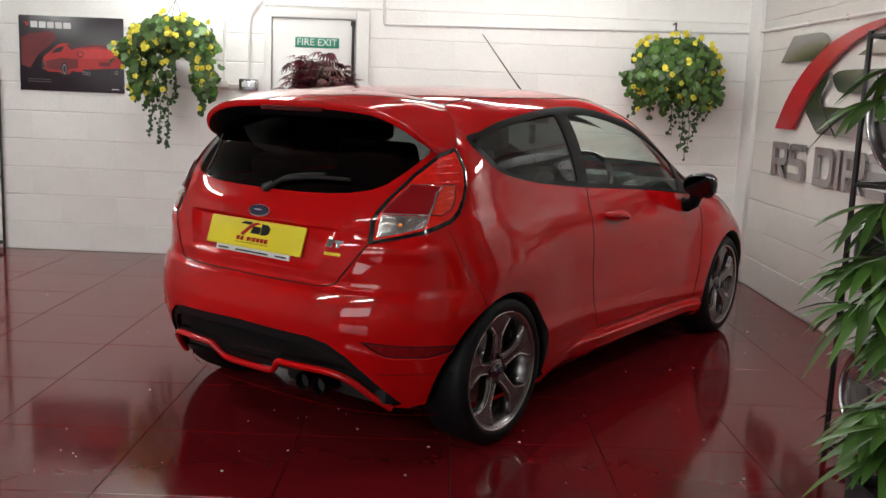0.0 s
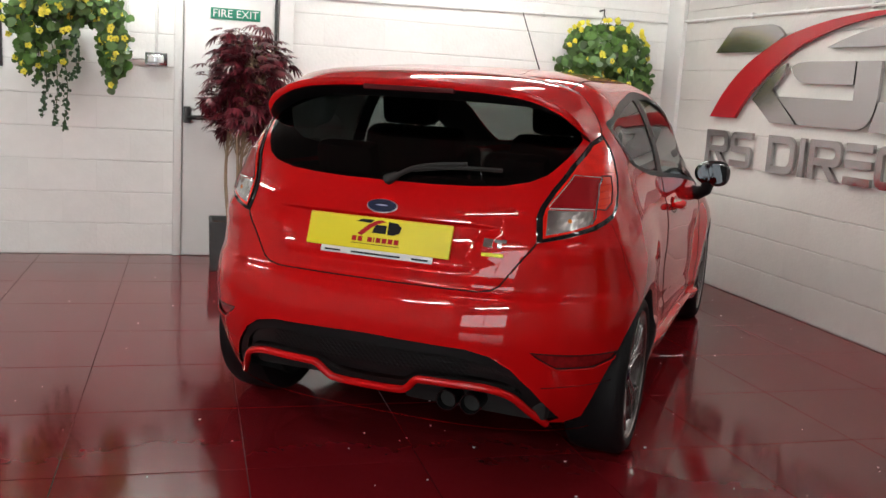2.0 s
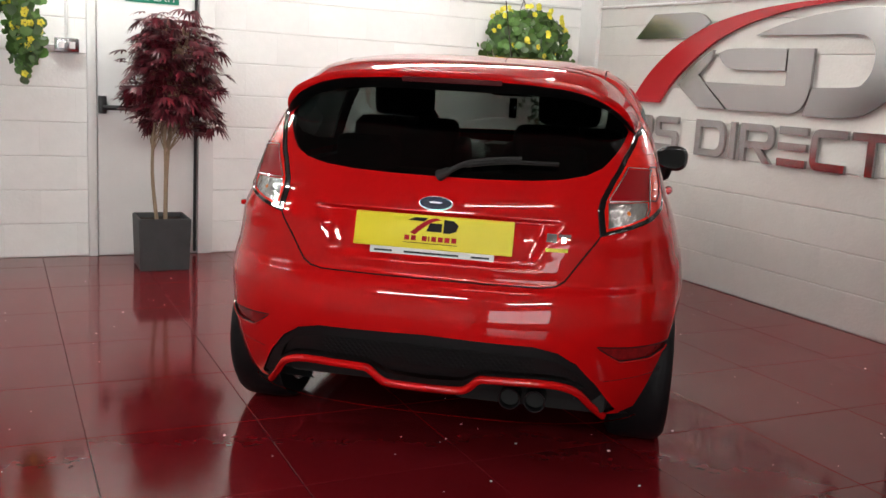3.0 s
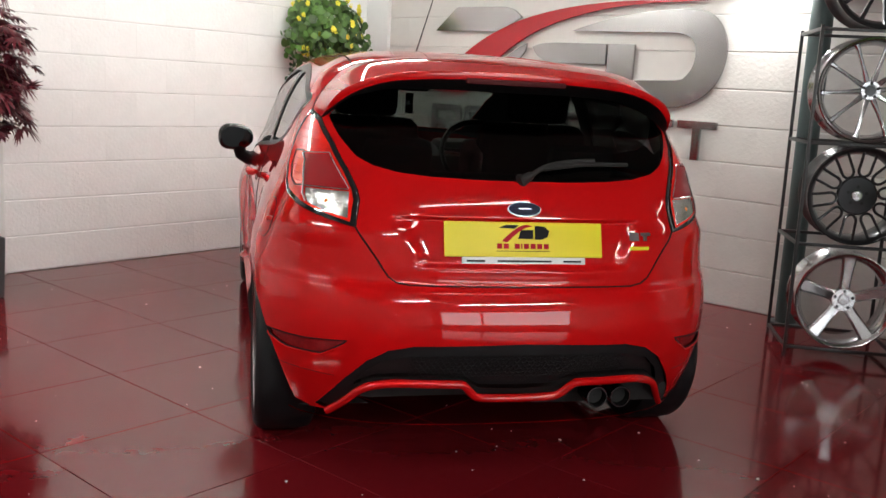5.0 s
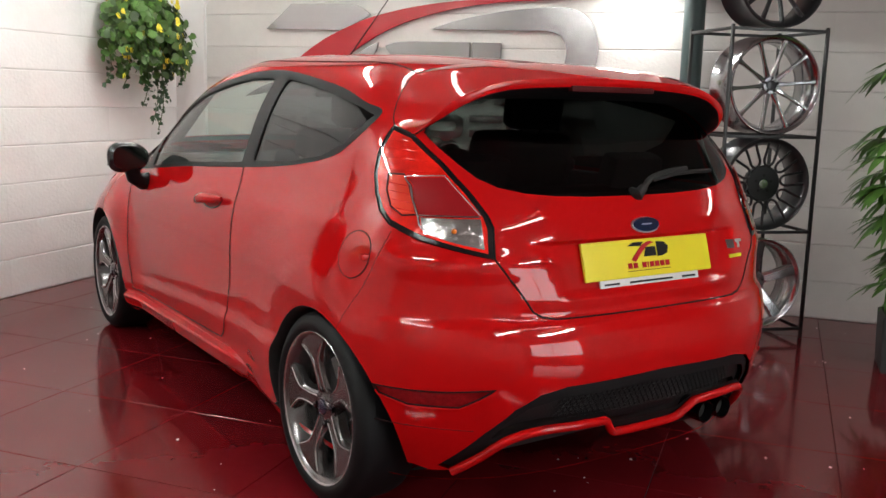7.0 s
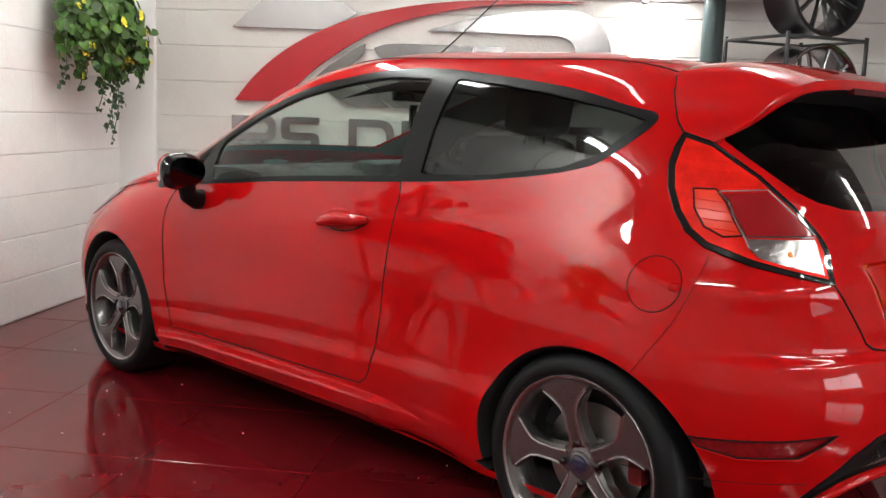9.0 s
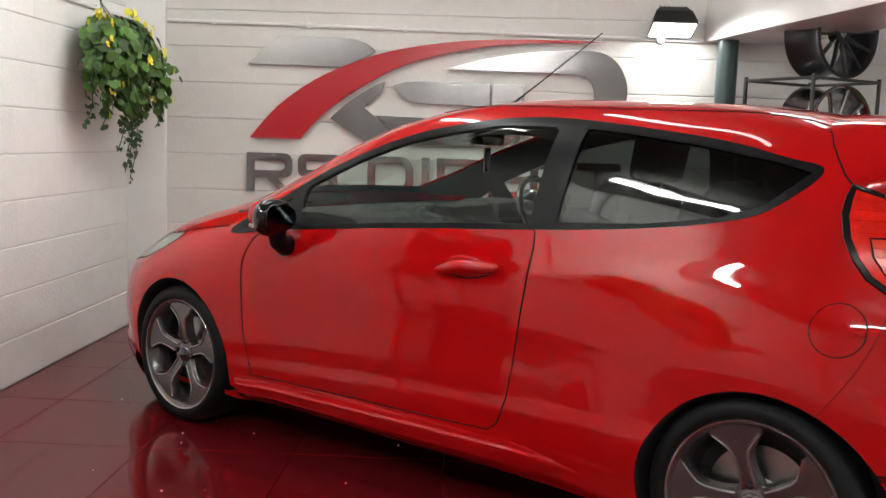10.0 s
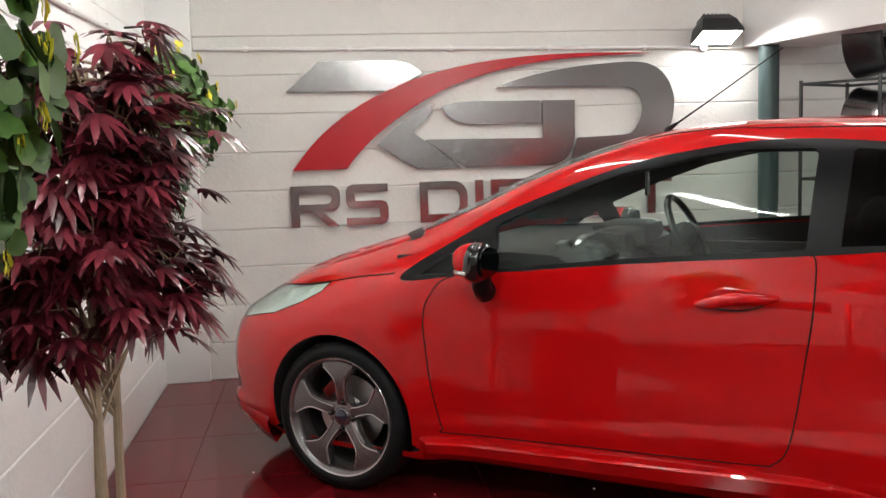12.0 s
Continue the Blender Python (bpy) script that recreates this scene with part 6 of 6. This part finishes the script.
def acer_tree():
    R = random.Random(5)
    root = empty("potted_tree", pose(-0.635, 3.02, 0))
    tagged(root, "dark red maple tree in a square grey planter", "potted tree")
    square_pot(root, 0.325, 0.335)
    bm = bmesh.new()
    tips = []
    for bx, by, tx, ty in ((-0.03, 0.0, -0.06, 0.0), (0.02, -0.02, 0.03, -0.03), (0.03, 0.03, 0.10, 0.02)):
        pts = smooth_path([(bx, by, 0.30), (bx * 1.6 - 0.01, by, 0.62), (tx * 0.7, ty, 0.95), (tx + 0.06, ty, 1.30), (tx + 0.05, ty, 1.55)], 5)
        add_tube(bm, pts, [0.013 - 0.009 * i / (len(pts) - 1) for i in range(len(pts))], 8)
        tips.append(pts)
    leaves = Leaves(7)
    centre = Vector((0.085, 0.055, 1.27))
    for k in range(165):
        src = R.choice(tips)
        s = src[R.randrange(len(src) // 3, len(src))]
        z = R.uniform(0.90, 1.62)
        a = R.uniform(0, 2 * math.pi)
        wide = 0.33 * math.sqrt(max(0.06, 1 - abs((z - 1.26) / 0.47) ** 3.0))
        e = Vector((centre.x + math.cos(a) * wide * R.uniform(0.35, 1.0), centre.y + 1.0 * math.sin(a) * wide * R.uniform(0.35, 1.0), z))
        mid = s.lerp(e, 0.55) + Vector((0, 0, 0.06))
        add_tube(bm, [s, mid, e], [0.004, 0.003, 0.0015], 5)
        for q in range(6):
            t = R.uniform(0.3, 1.0)
            p = mid.lerp(e, t) + Vector((R.gauss(0, 0.03), R.gauss(0, 0.03), R.gauss(0, 0.03)))
            out = (e - Vector((centre.x, centre.y, e.z))).normalized() + Vector((R.uniform(-1.0, 1.0), R.uniform(-1.0, 1.0), R.uniform(-0.9, 0.5)))
            way, side, nor = leaves.frame_of(out)
            ln = R.uniform(0.066, 0.108)
            for j, ang in enumerate((-78, -48, -22, 0, 22, 48, 78)):
                f = (0.5, 0.78, 0.95, 1.0, 0.95, 0.78, 0.5)[j]
                d = way * math.cos(radians(ang)) + side * math.sin(radians(ang))
                leaves.blade(p, d, ln * f, 0.0185, 0.34, nor, 0.1, 3)
    part("trunk", bm, M_STEM, root, "thin pale stems")
    leaves.make("crown", M_ACER, root, "airy crown of dark red maple leaves")


def palm():
    R = random.Random(9)
    root = empty("potted_palm", pose(1.82, -1.48, 0))
    tagged(root, "green bamboo palm in a dark square planter", "potted palm")
    square_pot(root, 0.31, 0.27)
    bm = bmesh.new()
    leaves = Leaves(15)
    for c in range(7):
        a = c * 0.9
        top = R.uniform(0.6, 1.75)
        lean = R.uniform(0.02, 0.12)
        pts = smooth_path([(0.05 * math.cos(a), 0.05 * math.sin(a), 0.22), (0.07 * math.cos(a), 0.07 * math.sin(a), top * 0.5), ((0.05 + lean) * math.cos(a), (0.05 + lean) * math.sin(a), top)], 5)
        add_tube(bm, pts, 0.008, 7)
        for k in range(9):
            t = R.uniform(0.25, 1.0)
            s = pts[int(t * (len(pts) - 1))]
            b = R.uniform(0, 2 * math.pi)
            reach = R.uniform(0.08, 0.19)
            e = s + Vector((math.cos(b) * reach, math.sin(b) * reach, R.uniform(0.03, 0.16)))
            add_tube(bm, [s, s.lerp(e, 0.5) + Vector((0, 0, 0.03)), e], 0.0035, 5)
            way, side, nor = leaves.frame_of(Vector((math.cos(b), math.sin(b), R.uniform(-0.35, 0.15))))
            for ang in (-84, -58, -34, -12, 12, 34, 58, 84):
                d = way * math.cos(radians(ang)) + side * math.sin(radians(ang)) + Vector((0, 0, R.uniform(-0.12, 0.08)))
                leaves.blade(e, d, R.uniform(0.14, 0.22), R.uniform(0.028, 0.042), R.uniform(0.25, 0.7), nor, 0.25, 5)
    part("stems", bm, M_VINE, root)
    leaves.make("fronds", M_PALM, root, "fans of long green leaflets")


acer_tree()
palm()

# ---- wheel rack ----
RACK = Matrix.Translation((2.092, -0.752, 0)) @ pose(0, 0, 0, 0, 0, 211.5)   # x ahead out of the rack's front


def wheel_rack(m, label):
    root = empty("wheel_rack", m)
    tagged(root, label, "rack", "black steel racks")
    hw, dp, r = 0.268, 0.46, 0.008
    for x in (0, -dp):
        for y in (-hw, hw):
            bm = bmesh.new()
            add_box(bm, (x - r, y - r, 0.0), (x + r, y + r, 1.66), 0.001)
            part("post", bm, M_FRAME, root)
    for z in (0.055, 0.588, 1.092, 1.640):
        bm = bmesh.new()
        for x in (0, -dp):
            add_box(bm, (x - r * 0.9, -hw + r, z - r), (x + r * 0.9, hw - r, z + r), 0.001)
        for y in (-hw, hw):
            add_box(bm, (-dp + r, y - r * 0.9, z - r), (-r, y + r * 0.9, z + r), 0.001)
        part("shelf_frame", bm, M_FRAME, root)
    return root


wheel_rack(RACK, "tall black steel rack holding alloy wheels")
wheel_rack(Matrix.Translation((-3.418, 2.965, 0)) @ pose(0, 0, 0, 0, 0, -90), "black steel rack by the back wall")


def show_wheel(m, r, width, mat, lip_mat, style, label):
    root = lathe("alloy_wheel", [(0.0, r - 0.006), (-0.004, r), (-0.014, r), (-0.016, r - 0.012), (-0.05, r - 0.028), (-0.10, r - 0.030), (-width + 0.03, r - 0.016), (-width + 0.012, r - 0.002), (-width, r),
                                 (-width, r - 0.008), (-width + 0.03, r - 0.030), (-0.10, r - 0.040), (-0.055, r - 0.040), (-0.02, r - 0.026), (-0.004, r - 0.016)], lip_mat, None, 64, closed=True)
    root.matrix_basis = m
    tagged(root, label, "alloy wheel", "alloy wheels on the rack")
    bm = bmesh.new()
    dish = lambda q: 0.045 * (1 - q / r) ** 1.2 + 0.012
    if style == "ten":
        plan_spokes(bm, 10, [(0.035, 0.014), (0.07, 0.012), (0.11, 0.008), (0.15, 0.0075), (r - 0.05, 0.009), (r - 0.024, 0.014)], 0.0, 0.022, dish, 0.1, 0.003)
        hub = 0.048
    elif style == "five":
        plan_spokes(bm, 5, [(0.03, 0.028), (0.09, 0.026), (0.16, 0.030), (r - 0.02, 0.036)], 0.0, 0.03, dish, math.pi / 2, 0.004)
        hub = 0.06
    elif style == "mesh":
        # ten long openings round a wide hub, each edged by one U-shaped bar
        t = 0.0285
        for k in range(10):
            a = 2 * math.pi * k / 10 + 0.16
            ca, sa = math.cos(a), math.sin(a)
            bend = [(0.132 - 0.034 * math.sin(b), t * math.cos(b)) for b in [math.pi * n / 8 for n in range(9)]]
            line = [(r - 0.020, t * 1.12), (r - 0.05, t * 1.05), (0.155, t)] + bend + [(0.155, -t), (r - 0.05, -t * 1.05), (r - 0.020, -t * 1.12)]
            add_tube(bm, [Vector((-dish(q) - 0.006, q * ca - w * sa, q * sa + w * ca)) for q, w in line], 0.0072, 7)
        hub = 0.098
    else:
        plan_spokes(bm, 12, [(0.045, 0.013), (0.09, 0.008), (0.15, 0.008), (r - 0.024, 0.011)], 0.0, 0.022, dish, 0.1, 0.003)
        hub = 0.06
    part("spokes", bm, mat, root)
    lathe("hub", [(-0.10, hub * 0.9), (-0.05, hub), (-dish(0.05) + 0.004, hub * 0.92), (-dish(0.05) + 0.004, 0.030), (-dish(0.05) - 0.002, 0.028), (-dish(0.05) - 0.002, 0.001)], mat, root, 32)
    lathe("centre_cap", [(-dish(0.05) - 0.001, 0.027), (-dish(0.05) + 0.006, 0.024), (-dish(0.05) + 0.007, 0.001)], M_DARKALLOY if style == "ten" else M_SILVER, root, 24)
    for k in range(5):
        a = 2 * math.pi * k / 5 + 0.3
        nut = lathe("bolt_hole", [(-dish(0.05) + 0.0045, 0.008), (-dish(0.05) + 0.005, 0.0005)], M_UNDER, root, 12)
        nut.matrix_basis = Matrix.Translation((0, min(0.045, hub - 0.012) * math.cos(a), min(0.045, hub - 0.012) * math.sin(a)))
    return root


def on_rack(z_shelf, r, tilt=0.0, back=0.0):
    return RACK @ Matrix.Translation((-0.005 - back, 0.0, z_shelf + 0.009 + r)) @ pose(0, 0, 0, 0, -tilt, 0)


show_wheel(on_rack(0.055, 0.245), 0.245, 0.22, M_SILVER, M_SILVER, "five", "silver five-spoke alloy wheel on the rack")
show_wheel(on_rack(0.588, 0.245), 0.245, 0.22, M_DARKALLOY, M_DARKALLOY, "mesh", "matt black mesh alloy wheel on the rack")
show_wheel(on_rack(1.092, 0.258), 0.258, 0.23, M_GUNMETAL, M_GUNMETAL, "ten", "polished gunmetal ten-spoke alloy wheel on the rack")
show_wheel(on_rack(1.640, 0.245), 0.245, 0.23, M_DARKALLOY, M_DARKALLOY, "twelve", "gloss black multi-spoke alloy wheel on top of the rack")

# ---- floor tiles and wall blocks ----
def tile_mesh(w, h, t, bevel, mat, name):
    bm = bmesh.new()
    add_box(bm, (-w / 2, -h / 2, -t), (w / 2, h / 2, 0), 0)
    top = [e for e in bm.edges if all(v.co.z > -1e-6 for v in e.verts)]
    bmesh.ops.bevel(bm, geom=top, offset=bevel, segments=1, affect="EDGES")
    me = bpy.data.meshes.new(name)
    bm.to_mesh(me)
    bm.free()
    me.materials.append(mat)
    return me


TILE = 0.600
me_tile = tile_mesh(TILE - 0.0025, TILE - 0.0025, 0.008, 0.001, M_TILE, "floor_tile")
ix0, iy0 = -0.735 + TILE / 2, 0.712 + TILE / 2
R = random.Random(3)
for i in range(-9, 6):
    for j in range(-14, 5):
        x, y = ix0 + i * TILE, iy0 + j * TILE
        lo_x, hi_x, lo_y, hi_y = max(x - TILE / 2, LEFT), min(x + TILE / 2, SIGN), max(y - TILE / 2, FRONT), min(y + TILE / 2, BACK)
        if hi_x - lo_x < 0.02 or hi_y - lo_y < 0.02:
            continue
        if hi_x - lo_x > TILE - 0.001 and hi_y - lo_y > TILE - 0.001:
            me = me_tile
        else:
            me = tile_mesh(hi_x - lo_x - 0.0025, hi_y - lo_y - 0.0025, 0.008, 0.001, M_TILE, "floor_tile_cut")
        t = new("floor_tile", me)
        t.parent = floor
        t.matrix_basis = pose((lo_x + hi_x) / 2, (lo_y + hi_y) / 2, 0.0, R.uniform(-0.06, 0.06), R.uniform(-0.06, 0.06), 0)

def block_mesh(w, h, mat):
    me = bpy.data.meshes.new("wall_block")
    x, y, e = w / 2, h / 2, 0.004
    v = [(-x, -y, -0.012), (x, -y, -0.012), (x, -y, -e), (-x, -y, -e), (-x, -y + e, -0.0008), (x, -y + e, -0.0008), (-x, -y + 2.2 * e, 0), (x, -y + 2.2 * e, 0),
         (-x, y - 2.2 * e, 0), (x, y - 2.2 * e, 0), (-x, y - e, -0.0008), (x, y - e, -0.0008), (-x, y, -e), (x, y, -e), (-x, y, -0.012), (x, y, -0.012)]
    f = [(0, 1, 2, 3), (3, 2, 5, 4), (4, 5, 7, 6), (6, 7, 9, 8), (8, 9, 11, 10), (10, 11, 13, 12), (12, 13, 15, 14)]
    me.from_pydata(v, [], f)
    me.materials.append(mat)
    return me


COURSE, LONG = 0.224, 0.448


def block_wall(parent, start, stop, place, keep_out=(), paint=M_WALL):
    cache = {}
    for c in range(12):
        z0 = c * COURSE
        z1 = min(z0 + COURSE, CEIL)
        a = start - (LONG / 2 if c % 2 else 0)
        while a < stop:
            pieces = [(max(a, start), min(a + LONG, stop))]
            a += LONG
            for k0, k1, kz in keep_out:
                if z0 + 0.02 < kz:
                    out = []
                    for p, q in pieces:
                        if q <= k0 or p >= k1:
                            out.append((p, q))
                        else:
                            if p < k0:
                                out.append((p, k0))
                            if q > k1:
                                out.append((k1, q))
                    pieces = out
            for p, q in pieces:
                if q - p < 0.015:
                    continue
                key = (round(q - p, 3), round(z1 - z0, 3))
                if key not in cache:
                    cache[key] = block_mesh(key[0] - 0.0006, key[1] - 0.002, paint)
                b = new("block", cache[key])
                b.parent = parent
                b.matrix_basis = place((p + q) / 2, (z0 + z1) / 2, R.uniform(-0.0006, 0.0003))


block_wall(wall_back, LEFT + 0.9, SIGN, lambda a, z, d: pose(a, BACK - d, z, 90, 0, 0), [(-1.048, -0.220, 1.994)])
# sign wall blocks take the darkened copy of the white paint
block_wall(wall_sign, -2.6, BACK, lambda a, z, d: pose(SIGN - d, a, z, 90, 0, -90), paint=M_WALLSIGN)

# ---- crumbs on the floor ----
crumbs = bmesh.new()
for k in range(260):
    x, y, r = R.uniform(-3.0, 2.6), R.uniform(-3.0, 3.3), 0.0018 + 0.0045 * R.random() ** 3
    g = bmesh.ops.create_icosphere(crumbs, subdivisions=1, radius=r)
    for v in g["verts"]:
        v.co = Vector((x + v.co.x * R.uniform(0.7, 1.6), y + v.co.y, max(v.co.z * 0.6 + r * 0.4, 0) + 0.0002))
tagged(part("floor_crumbs", crumbs, M_WHITE), "scattered tiny white specks on the red floor", "debris", kind="stuff")
